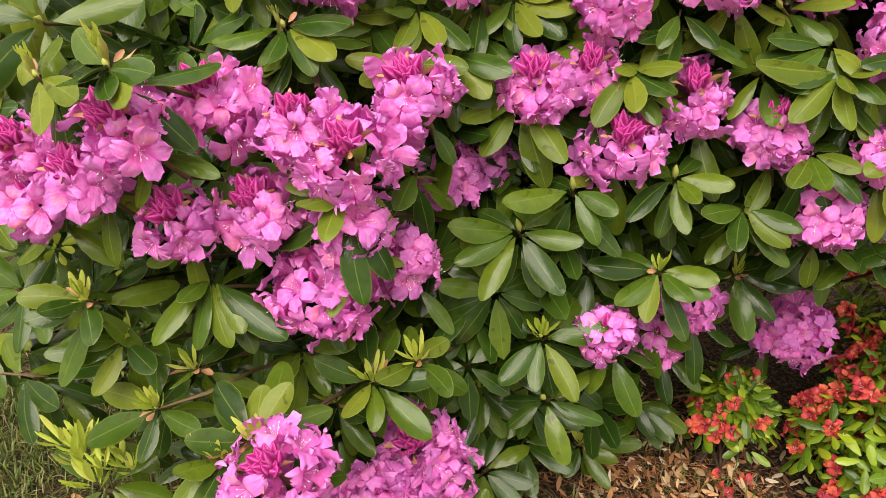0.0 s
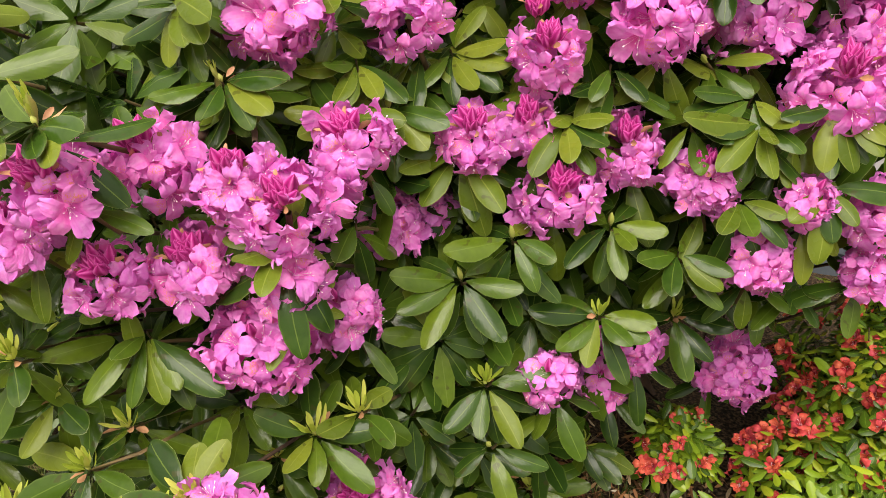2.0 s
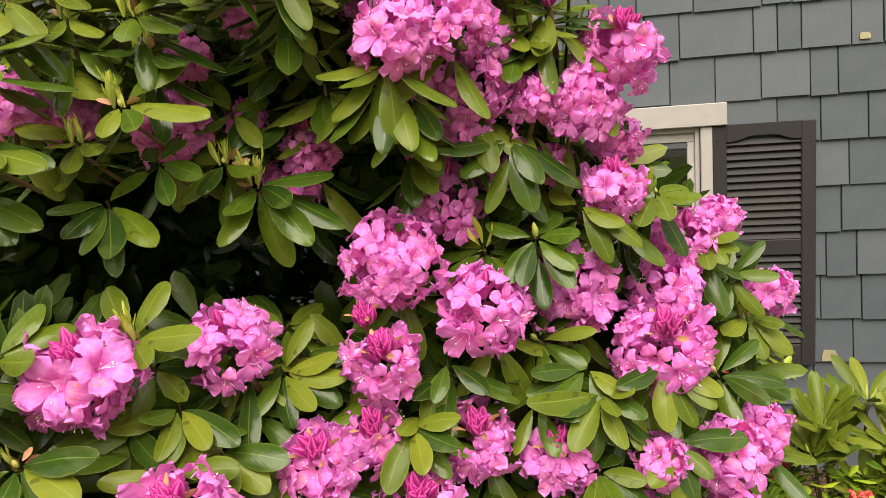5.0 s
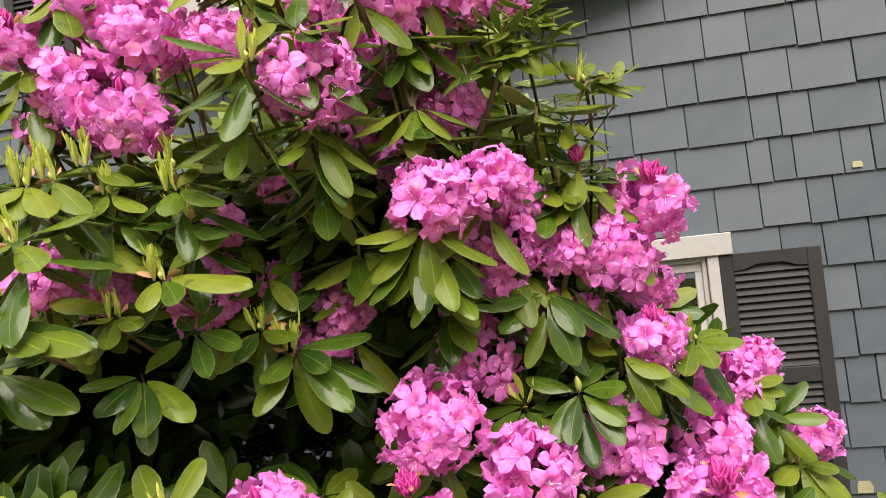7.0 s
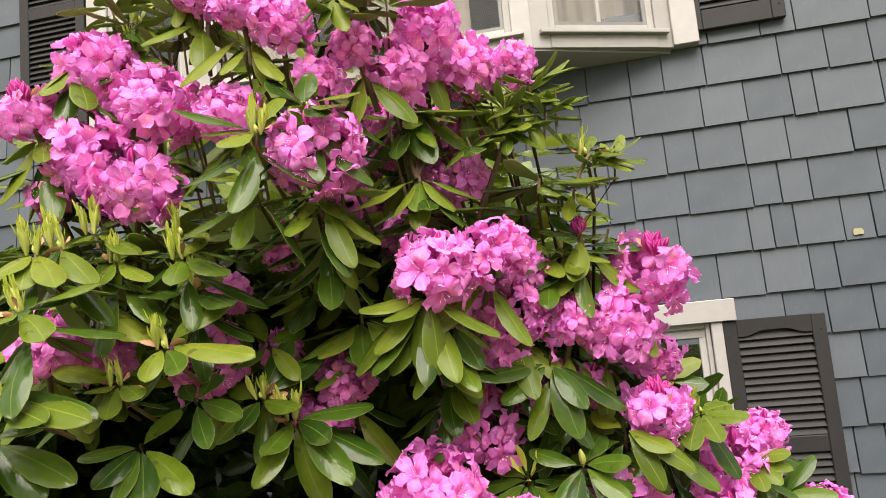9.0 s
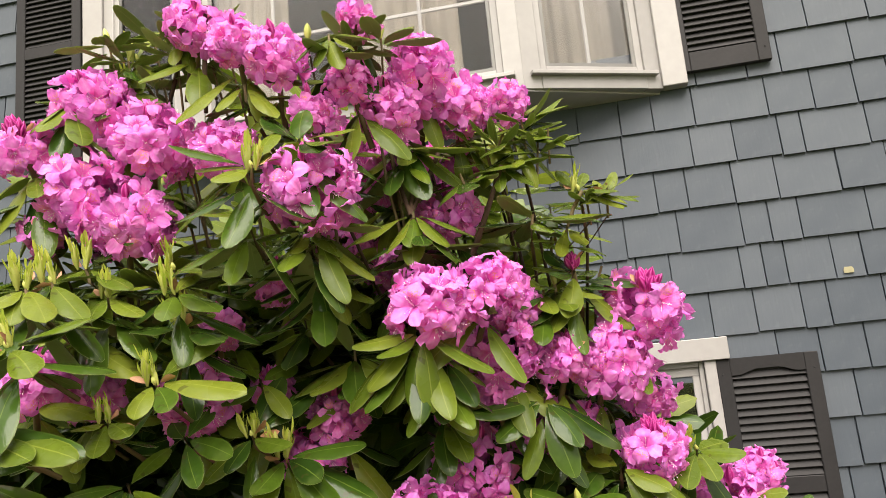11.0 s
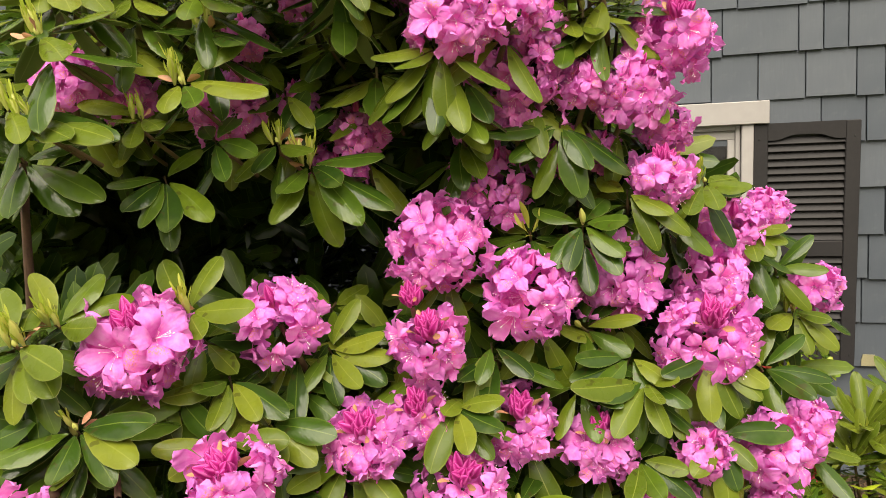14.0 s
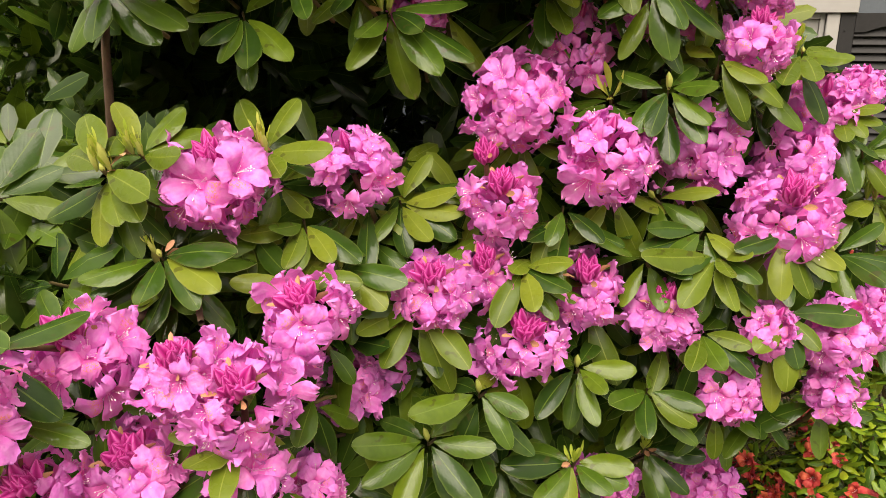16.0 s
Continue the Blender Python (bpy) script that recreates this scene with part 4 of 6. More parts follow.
def front(x, z):
    """How far back the bush's face lies there, carried by its flower heads."""
    d = (head_xyz[:, 0] - x) ** 2 + (head_xyz[:, 2] - z) ** 2
    w = np.exp(-d / (2 * 0.11 ** 2)) + 1e-4 / (0.05 + d)
    return float((w * head_xyz[:, 1]).sum() / w.sum())


def right_edge(z):
    return float(np.interp(z, [0.0, 0.15, 0.3, 0.42, 0.6, 0.85, 1.05, 1.2, 1.4, 1.55, 1.7, 1.85, 2.1], [-0.50, -0.40, -0.30, -0.16, 0.05, 0.22, 0.28, 0.20, 0.02, 0.03, -0.05, -0.12, -0.35]))


def left_edge(z):
    return float(np.interp(z, [0.0, 1.4, 1.65, 1.8, 2.1], [-1.9, -1.7, -0.80, -0.80, -0.62]))


feet = []
rng = random.Random(11)
for group, split in ((LOW_HEADS, False), (FRONT_HEADS, True), (MIDDLE_HEADS, False), (UPPER_HEADS, False), (HIGH_HEADS, False), (TOP_HEADS, False), (BACK_HEADS, False)):
    for x, y, z, r, buds in group:
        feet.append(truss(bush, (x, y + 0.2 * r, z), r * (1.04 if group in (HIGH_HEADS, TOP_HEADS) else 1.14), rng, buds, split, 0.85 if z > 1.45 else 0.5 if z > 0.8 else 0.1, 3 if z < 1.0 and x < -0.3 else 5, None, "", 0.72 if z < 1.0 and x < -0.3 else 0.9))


def inside(x, z):
    return left_edge(z) < x < right_edge(z) and 0.05 < z < 2.05


def hollow(x, z):
    """The shaded hollow in the middle of the bush where few leaves face out."""
    return ((x + 0.62) / 0.36) ** 2 + ((z - 1.26) / 0.10) ** 2 < 1 or ((x + 0.58) / 0.15) ** 2 + ((z - 0.965) / 0.055) ** 2 < 1


def shaded_gap(x, z):
    """The dark gap under the overhang, where only a few low heads hang."""
    return ((x + 0.03) / 0.20) ** 2 + ((z - 0.46) / 0.15) ** 2 < 1


def scatter_shoots():
    rng = random.Random(23)
    placed = [(h[0], h[2]) for h in HEADS]
    placed += WHORLS
    for layer, (gap, deep) in enumerate(((0.078, 0.02), (0.09, 0.17), (0.11, 0.32))):
        mine = list(placed) if layer == 0 else []
        for _ in range(2600):
            x, z = rng.uniform(-1.6, 0.4), rng.uniform(0.08, 2.0)
            if not inside(x, z) or (layer == 0 and -0.62 < x < -0.36 and 0.46 < z < 0.70) or (layer < 2 and -0.32 < x < -0.06 and 1.22 < z < 1.46) or hollow(x, z) or (layer < 2 and shaded_gap(x, z)) or z > 1.72 or (x < -0.42 and 1.13 < z < 1.50):
                continue
            near = gap * (1.25 if z > 1.42 else 1.4 if z < 0.95 and x > -0.45 and layer == 0 else 1.0)
            if any((x - a) ** 2 + (z - b) ** 2 < near * near for a, b in mine):
                continue
            mine.append((x, z))
            y = front(x, z) + deep + rng.uniform(-0.03, 0.05)
            axis = OUT * rng.uniform(0.3, 0.9) + UP * rng.uniform(0.2, 0.9) + Vector((rng.uniform(-0.6, 0.6), 0, 0))
            if z > 1.42:
                axis = OUT * rng.uniform(0.05, 0.45) + UP + Vector((rng.uniform(-0.4, 0.4), 0, 0))
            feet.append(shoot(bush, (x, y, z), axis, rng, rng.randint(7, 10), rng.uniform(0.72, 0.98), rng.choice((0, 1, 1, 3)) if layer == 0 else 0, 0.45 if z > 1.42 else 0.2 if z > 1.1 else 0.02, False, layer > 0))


WHORLS = []


def whorl(centre, candle, kind, tips):
    """A shoot whose leaves point to the given tips, in millimetres from its centre."""
    rng = random.Random(str(centre))
    c = Vector(centre)
    WHORLS.append((c.x, c.z))
    dirs = [Vector(t) / 1000 for t in tips]
    mean = sum((d.normalized() for d in dirs), Vector()) / len(dirs)
    high = min(1.0, max(0.0, (c.z - 1.35) / 0.3))
    axis = (OUT * (0.75 - 0.5 * high) + UP * (0.75 + 0.3 * high) - mean * 0.5).normalized()
    head = new("leafy_shoot", None)
    head.parent = bush
    foot = stem_of(head, c, axis)
    for d in dirs:
        x = d.normalized()
        z = (axis + OUT * (0.25 - 0.2 * high) + Vector((rng.uniform(-0.25, 0.25), 0, rng.uniform(-0.1, 0.3)))).normalized()
        y = z.cross(x).normalized()
        z = x.cross(y)
        n = rng.randrange(len(LEAVES))
        k = d.length / LEAF_SPAN[n]
        m = Matrix((x, y, z)).transposed().to_4x4()
        m = Matrix.Translation(c) @ m @ Matrix.Diagonal((k, (0.5 * k + 0.5) * (0.72 if kind == "n" else 1.0), k, 1))
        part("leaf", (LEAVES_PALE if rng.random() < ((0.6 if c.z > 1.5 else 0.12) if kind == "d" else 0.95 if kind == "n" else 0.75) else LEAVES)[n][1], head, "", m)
    shady = c.x < -0.4 and 1.15 < c.z < 1.5
    narrow = kind == "n"
    extra = list(leaf_poses(c - axis * 0.02, axis, rng, 1 if shady else 2 if narrow else 5, (-0.1, 0.5) if narrow else (-0.8, -0.2), 0.7 if shady else 0.85))
    for m in extra:
        part("leaf", rng.choice(LEAVES_PALE if narrow else LEAVES)[1], head, "", m @ Matrix.Diagonal((0.62, 0.62, 0.8, 1)) if narrow else m)
    grow = (UP * 0.9 + OUT * 0.25 + axis * 0.3).normalized()
    if candle == 1:
        b = bud_piece(0.028, 0.0045, rng.random())
        part("leaf_bud", mesh_np("leaf_bud", b[0], b[1], b[2], [CANDLE]), head, "pale green closed bud", basis(grow, 0, c))
    elif candle >= 2:
        pieces = [moved(bud_piece(0.012, 0.003, 1), basis(grow, 0, c), 1)]
        if c.z > 0.9:
            for k in range(1 if candle == 2 else 2):
                lean = grow + Vector((rng.uniform(-0.25, 0.25), rng.uniform(-0.2, 0.1), 0))
                pieces += spike_pieces(basis(lean, rng.uniform(0, 6), c + Vector((0.012 * (k - 0.8), rng.uniform(-0.008, 0.008), 0))), rng.uniform(0.034, 0.058), rng, LEAVES_NEW)
        else:
            for m in leaf_poses(c + grow * 0.004, grow, rng, candle * 3 + 3, (0.85, 1.5), 0.52 + 0.09 * candle):
                pieces.append(moved(rng.choice(LEAVES_NEW)[0], m, 0))
        v, f, u, i = joined(pieces)
        part("new_leaves", mesh_np("new_leaves", v, f, u, [LEAF_NEW, CANDLE], i), head, "fresh yellow-green upright new leaves")
        for k in range(rng.randint(1, 3)):
            a = rng.uniform(0, 6.28)
            d = (Vector((math.cos(a), math.sin(a), 0)) * 0.8 + grow * rng.uniform(-0.1, 0.8)).normalized()
            part("bud_scale", SCALE_MESH, head, "tan papery bud scale", basis(d, rng.uniform(0, 6), c + d * 0.004, rng.uniform(0.35, 0.6)))
    feet.append(foot)


def placed_whorls():
    whorl((-0.769, 0.491, 1.015), 2, 'p', [(65, -52, -27), (-41, 49, 36), (-66, 15, 0), (87, -23, 4)])
    whorl((-0.658, 0.497, 1.040), 2, 'd', [(4, -69, -2), (-83, 20, 23), (-5, 56, 15), (69, -25, 16), (26, -50, 11), (41, -53, -7), (68, -42, -11)])
    whorl((-0.678, 0.792, 1.021), 1, 'd', [(-50, -81, -9), (18, -74, -23), (34, -69, -28), (86, -40, -29), (92, -30, -13), (-11, 58, 25)])
    whorl((-0.703, 0.660, 0.977), 0, 'p', [(-39, 50, 36), (-77, 27, 31)])
    whorl((-0.515, 0.856, 0.994), 0, 'p', [(-55, -61, 18), (-76, 16, 45), (3, 68, 30), (-45, 55, 51), (23, 65, 7), (-31, -77, -2), (81, 4, 21)])
    whorl((-0.481, 0.658, 0.884), 0, 'p', [(10, -74, -15), (-10, -71, 8)])
    whorl((-0.464, 0.793, 0.874), 0, 'p', [(14, -72, -17), (-59, 19, 2)])
    whorl((-0.397, 0.975, 0.937), 0, 'p', [(-73, -74, 27), (-59, -83, -7), (-20, -86, -50), (63, -32, -108), (98, -39, -55), (-110, 11, 47)])
    whorl((-0.368, 0.940, 0.750), 1, 'd', [(-75, -84, 16), (-76, 11, 19), (40, 75, 39), (99, 0, -1), (-17, -105, -65), (86, -48, -59), (-52, -97, -27), (21, 66, 11)])
    whorl((-0.303, 0.974, 0.820), 1, 'd', [(-66, -90, -8), (60, -40, -48), (77, -14, -6), (2, 58, 14), (-49, 27, 6)])
    whorl((-0.182, 1.088, 0.827), 1, 'd', [(37, -59, -59), (86, 3, 11), (52, -46, -4), (-49, -88, -28), (-52, 27, 7), (28, 79, 31)])
    whorl((-0.079, 1.136, 0.783), 0, 'd', [(-39, -80, 17), (88, -7, -3), (71, -31, -36), (21, 68, 14), (-2, -84, -22)])
    whorl((-0.008, 1.167, 0.876), 0, 'p', [(85, -29, -34), (72, -6, -1), (-5, -85, -21), (38, 78, 17), (22, -71, -21)])
    whorl((-0.217, 1.140, 1.038), 0, 'd', [(87, -15, -21), (-42, -90, -1), (-3, -93, -41)])
    whorl((-0.263, 1.057, 0.985), 0, 'p', [(35, -70, -30), (-24, -82, -47), (70, -39, -18), (64, -16, 27)])
    whorl((0.002, 1.186, 0.994), 0, 'p', [(-96, -101, 11), (-63, -80, 0), (41, -36, 21), (18, -64, -7), (-50, 38, 26), (-41, -92, -44), (25, -65, -61), (61, -36, -15)])
    whorl((-0.723, 0.529, 0.551), 3, 'd', [(-87, -72, -46), (-54, 56, 77), (-102, -12, 13), (23, -58, -40), (91, -19, 4), (-8, 58, 22)])
    whorl((-0.684, 0.569, 0.608), 2, 'd', [(16, -52, 16), (-59, 28, 15), (-2, 59, 18)])
    whorl((-0.575, 0.738, 0.479), 3, 'd', [(-61, -59, 32), (-67, -75, -68), (89, -35, -45), (67, -27, 14), (22, 64, 6)])
    whorl((-0.484, 0.711, 0.573), 3, 'd', [(93, 15, 23), (-63, -56, 40), (4, -72, -8), (45, -58, -23), (105, -28, -39), (-7, 61, 58), (-54, 42, 63)])
    whorl((-0.435, 0.752, 0.602), 3, 'd', [(12, 63, 13), (-47, 38, 22), (76, -29, -2), (-14, -75, 3)])
    whorl((-0.503, 0.493, 0.621), 3, 'd', [(-51, -63, 13), (-87, 11, 39), (-3, 58, 50), (20, -56, 7), (-40, 48, 35)])
    whorl((-0.535, 0.469, 0.595), 3, 'd', [(-24, -70, -22), (24, -62, -9), (61, -41, -4), (-9, -62, 21)])
    whorl((-0.784, 0.497, 0.725), 3, 'd', [(4, -60, 13), (-29, -66, -13), (65, -43, -12), (-6, 43, -4), (-73, 19, 12), (-47, -54, 28)])
    whorl((-0.783, 0.541, 0.636), 3, 'd', [(-36, -69, -7), (-28, 51, 52), (-57, -84, 4), (8, -67, -45), (77, -29, 3), (-15, -57, 31)])
    whorl((-0.658, 0.597, 0.746), 0, 'd', [(20, -70, -56), (50, -54, -58), (-29, -97, -38), (76, -25, -38), (6, -62, 8), (119, -23, -42)])
    whorl((-0.969, 0.493, 0.534), 0, 'd', [(53, -60, -60), (87, -30, -8), (10, 55, 2), (-81, 14, 35)])
    whorl((-0.962, 0.497, 0.833), 2, 'd', [(92, -37, -27), (1, 58, 14), (-89, 13, 17), (43, -63, -29), (-24, 54, 58)])
    whorl((-1.519, 0.743, 0.437), 2, 'd', [(111, 29, 32), (75, -17, -94), (-24, -67, -17), (-35, 61, 74)])
    whorl((-1.108, 0.510, 0.547), 2, 'd', [(109, -3, 18), (90, -35, -53), (16, -62, -1), (-26, 52, 28)])
    whorl((-0.972, 0.498, 0.943), 2, 'd', [(104, -3, 24), (99, -34, -30), (38, -59, -14), (-41, 48, 35)])
    whorl((-1.079, 0.565, 0.499), 1, 'd', [(0, 44, -8), (85, -32, -10), (-74, 28, 33), (16, -64, -17), (100, -6, 22)])
    whorl((-1.068, 0.594, 0.397), 0, 'd', [(22, -60, -47), (86, -17, -27), (17, 55, -4), (-82, 2, -8)])
    whorl((-0.905, 0.584, 0.374), 0, 'd', [(5, -64, -20), (85, -21, -17), (-58, 29, 16)])
    whorl((-0.754, 0.799, 0.334), 0, 'd', [(63, -46, -17), (88, -12, 20), (-70, 20, 11), (6, 62, 39)])
    whorl((-0.610, 0.707, 0.587), 0, 'd', [(14, -70, -12), (71, -40, -20), (80, 5, 44), (-23, -56, 43)])
    whorl((-0.321, 0.955, 0.566), 3, 'd', [(-111, -33, 41), (105, 17, 37), (-22, -87, -45), (16, -68, -54), (88, -47, -57), (9, 74, 62), (36, 86, 53)])
    whorl((-0.437, 0.983, 0.402), 2, 'd', [(-52, -85, -14), (92, 1, 0), (83, -22, -30), (17, -87, -75), (-85, -73, 51), (35, -54, -50)])
    whorl((-0.370, 1.266, 0.118), 2, 'd', [(-110, -12, 76), (-51, -81, -14), (27, -65, -54), (-62, 22, 8), (29, 69, 29)])
    whorl((-0.309, 1.264, 0.110), 3, 'd', [(95, 84, 60), (84, -43, -57), (3, -66, -45), (-50, -77, -12), (84, -12, -14), (120, 70, 15), (7, 67, 55)])
    whorl((-0.219, 1.335, 0.212), 3, 'd', [(101, -23, -38), (47, -45, -45), (74, 3, 13), (117, 35, -42), (-67, 11, -3)])
    whorl((-0.176, 1.070, 0.677), 2, 'd', [(-35, -82, -35), (-3, -76, -52), (-83, -81, 25), (89, 5, 15), (57, -47, -11), (83, -15, -19), (-82, 1, 20)])
    whorl((-0.078, 1.275, 0.604), 2, 'd', [(40, -82, -74), (106, 5, 5), (76, -45, -50), (-49, -76, 32), (26, 75, 21)])
    whorl((-0.758, 0.841, 1.360), 0, 'd', [(-14, -58, -68), (79, -27, -56), (131, -18, -36), (3, -57, 4), (48, 48, 27), (25, -64, -55)])
    whorl((-0.723, 0.792, 1.420), 3, 'p', [(137, -8, -30), (2, -59, -4), (62, -48, -29), (17, 52, 25)])
    whorl((-0.636, 0.954, 1.329), 0, 'd', [(-17, -69, -29), (46, -58, -61), (89, -23, -48), (15, 57, 49), (-54, -48, 7), (7, -68, -51)])
    whorl((-0.575, 0.988, 1.379), 0, 'd', [(39, -59, -51), (11, 56, 50), (-46, 34, 28), (81, -38, -9)])
    whorl((-0.475, 1.074, 1.339), 3, 'd', [(-11, -70, -35), (109, -8, 21), (70, -43, -19), (-31, -69, -74), (29, -19, -119), (100, -39, -76), (126, 23, -58)])
    whorl((-0.515, 1.057, 1.372), 3, 'd', [(18, 54, 88), (62, 64, 63), (65, -44, -15), (-4, -65, -25), (-37, -63, -38), (-70, 28, 29)])
    whorl((-0.573, 0.891, 1.158), 3, 'p', [(-64, 23, 67), (13, 46, 73), (92, -18, 11), (42, -50, -13), (-5, -59, 5)])
    whorl((-0.682, 0.787, 1.162), 3, 'p', [(-54, 28, 65), (29, 47, 60), (59, 54, 38), (76, -36, 3), (-2, -56, 13)])
    whorl((-0.692, 0.734, 1.150), 3, 'p', [(-52, 27, 72), (-19, 46, 47), (-76, 25, 26), (81, -37, -7)])
    whorl((-0.641, 0.754, 1.047), 2, 'd', [(-61, -69, -17), (20, -61, -33), (78, -40, -32), (96, -29, -5), (96, -16, 31)])
    whorl((-0.707, 0.756, 1.139), 0, 'p', [(49, -52, -34), (-2, -58, 4), (77, -42, -22), (6, -50, -67)])
    whorl((-0.534, 0.911, 1.062), 0, 'p', [(16, -64, -42), (68, -45, -26), (11, -65, -40), (-62, -61, -12), (92, -18, -28), (-9, -60, 2)])
    whorl((-0.484, 0.915, 1.002), 1, 'p', [(96, -9, 3), (-61, -50, 12), (34, -55, -28), (76, -26, -32), (-132, -42, -20)])
    whorl((-0.446, 1.041, 1.069), 0, 'p', [(56, -49, -42), (16, -53, -60), (-16, -69, -32), (91, -19, -29), (98, -13, -9), (85, -5, 22), (20, 49, 73)])
    whorl((-0.088, 1.187, 1.234), 1, 'd', [(-78, 8, 25), (30, 60, 45), (67, -27, 16), (-46, -60, -51), (-21, -72, -53), (54, -48, -36), (63, -37, -64)])
    whorl((-0.120, 1.200, 1.383), 0, 'd', [(-96, -76, -5), (-62, -63, -40), (46, -56, -50), (30, -57, -94), (111, 17, -64), (-22, 48, 55)])
    whorl((-0.251, 1.118, 1.453), 0, 'd', [(5, -57, -76), (-33, -66, -57), (57, -52, -51)])
    whorl((-0.273, 1.190, 1.372), 0, 'd', [(6, -63, -68), (49, -56, -51)])
    whorl((-0.023, 1.225, 1.277), 0, 'p', [(49, -42, -72), (96, -31, -43), (-50, 32, 23), (59, -43, -24)])
    whorl((0.094, 1.288, 1.285), 2, 'p', [(-18, 45, 40), (49, 58, 11), (61, -35, -9), (-37, -77, -36), (19, -59, -27)])
    whorl((0.170, 1.392, 1.194), 0, 'p', [(54, -34, 19), (61, -30, -5), (37, -52, -18), (14, -62, -32)])
    whorl((0.258, 1.462, 1.043), 3, 'p', [(-19, 45, 57), (56, -33, 2), (76, -34, -45), (30, -40, -61), (-43, -72, -4)])
    whorl((0.097, 1.225, 1.026), 0, 'p', [(-8, -61, -78), (38, -50, -76), (76, -34, -47), (84, -26, -27), (-62, -76, -1)])
    whorl((-0.021, 1.204, 1.026), 0, 'p', [(-39, -76, -27), (-80, -70, -25), (56, -44, -17), (38, -47, -47), (-80, -56, 19), (-11, 46, 34)])
    whorl((0.108, 1.213, 0.904), 0, 'p', [(116, 36, 12), (56, -28, -33), (26, -45, -64), (-30, -74, -30), (-31, 35, 11), (23, -57, -96)])
    whorl((0.113, 1.335, 0.696), 0, 'd', [(-55, -70, 18), (38, -47, 3), (-12, -69, -29)])
    whorl((0.049, 1.238, 0.963), 0, 'd', [(-33, -75, -33), (14, -54, -55), (-67, -60, -23)])
    whorl((-0.220, 1.116, 1.062), 0, 'd', [(69, -32, -22), (-3, -66, -26), (-28, -66, -70)])
    whorl((-0.257, 1.086, 0.989), 0, 'p', [(30, -57, -31), (-18, -62, 10), (45, -47, -7)])
    whorl((-0.407, 1.068, 1.587), 0, 'd', [(-71, -51, -28), (-53, -42, -56), (20, -39, -74), (56, -18, -64), (79, -14, -43), (-93, -65, 7), (91, -15, -8), (-135, -30, 22)])
    whorl((-0.404, 1.024, 1.644), 0, 'p', [(-5, -53, -43), (59, -41, -31), (113, -21, 3), (-119, -25, 4), (-48, -54, -32)])
    whorl((-0.454, 0.960, 1.659), 0, 'd', [(-63, -49, 4), (-16, -56, -34), (-32, 29, 38)])
    whorl((-0.430, 0.911, 1.705), 3, 'p', [(-107, 3, 60), (-84, 10, 29), (-16, -58, -19), (17, 39, 43), (12, 35, 72)])
    whorl((-0.382, 0.956, 1.746), 0, 'p', [(-62, 20, 59), (-47, 27, 30), (44, -45, -22), (68, 34, 33), (72, -40, -18), (-12, 31, 60)])
    whorl((-0.273, 1.109, 1.666), 0, 'd', [(9, -49, -56), (-38, -48, -60), (71, -18, -70), (-89, -60, -31), (6, -44, -76), (93, -17, -33), (52, -41, -46)])
    whorl((-0.289, 1.141, 1.781), 0, 'p', [(-69, -48, -56), (24, -48, -39), (53, -43, -21), (76, -26, -29), (116, -21, -19), (-57, 24, 44)])
    whorl((-0.122, 1.199, 1.784), 0, 'n', [(62, -43, -3), (80, 38, 35), (80, -17, -6), (-48, -64, -25), (36, -35, -73), (76, 39, 92), (36, 42, 58), (74, 36, 49)])
    whorl((-0.152, 1.195, 1.750), 0, 'n', [(59, -40, -40), (84, -18, -3), (-52, -55, -50), (-23, -58, -33), (9, -50, -51), (43, 44, 50)])
    whorl((-0.169, 1.215, 1.793), 0, 'n', [(46, -44, -32), (-37, 28, 43), (12, 35, 75), (86, 43, 84)])
    whorl((-0.032, 1.211, 1.693), 2, 'n', [(66, -22, -37), (72, -20, -16), (54, -44, -9), (14, 38, 46), (-31, 28, 51), (-47, 27, 26), (25, 42, 29), (64, -31, -30)])
    whorl((-0.057, 1.221, 1.637), 0, 'n', [(-54, 26, 25), (29, -48, -26), (-36, 27, 51), (-18, -56, -46)])
    whorl((-0.055, 1.215, 1.566), 0, 'p', [(-8, -52, -67), (-63, 22, 29), (-35, -64, 0), (-43, 26, 49)])
    whorl((-0.104, 1.206, 1.541), 0, 'p', [(-32, 29, 43), (8, -52, -27), (-34, -62, -18)])
    whorl((-0.583, 0.933, 1.452), 3, 'p', [(-105, 4, 63), (68, 40, 80), (124, -18, -4), (-1, -54, -25), (52, -43, -27)])
    whorl((-0.650, 0.934, 1.411), 3, 'p', [(-91, 3, 45), (61, -43, -8), (-8, -58, 0), (8, -51, -36)])
    whorl((-0.683, 0.807, 1.503), 3, 'p', [(41, 42, 22), (68, 38, 45), (4, -55, -9), (72, -39, -28)])
    whorl((-0.697, 0.796, 1.408), 3, 'p', [(121, -14, -16), (-61, 25, 16), (71, -40, -19)])
    whorl((-0.701, 0.854, 1.578), 3, 'p', [(12, -50, -38), (-1, -55, -20), (63, -40, -36)])
    whorl((-0.696, 0.891, 1.589), 3, 'p', [(65, -39, -45), (29, 43, 23), (7, -52, -26)])
    whorl((-0.702, 0.964, 1.618), 3, 'p', [(16, 41, 23), (3, -54, -18), (93, -31, -31)])
    whorl((-0.659, 0.949, 1.573), 3, 'p', [(-76, 22, 21), (32, 43, 29), (69, -39, -30), (1, -53, -30)])
    whorl((-0.571, 0.963, 1.568), 3, 'p', [(8, 37, 40), (16, -50, -31), (84, -37, -19), (-54, 26, 27)])
    whorl((-0.592, 0.999, 1.608), 2, 'p', [(67, -42, -3), (-43, 28, 26)])
    whorl((-0.570, 0.980, 1.523), 3, 'd', [(25, 42, 31), (-35, -60, 8), (84, -37, -18)])
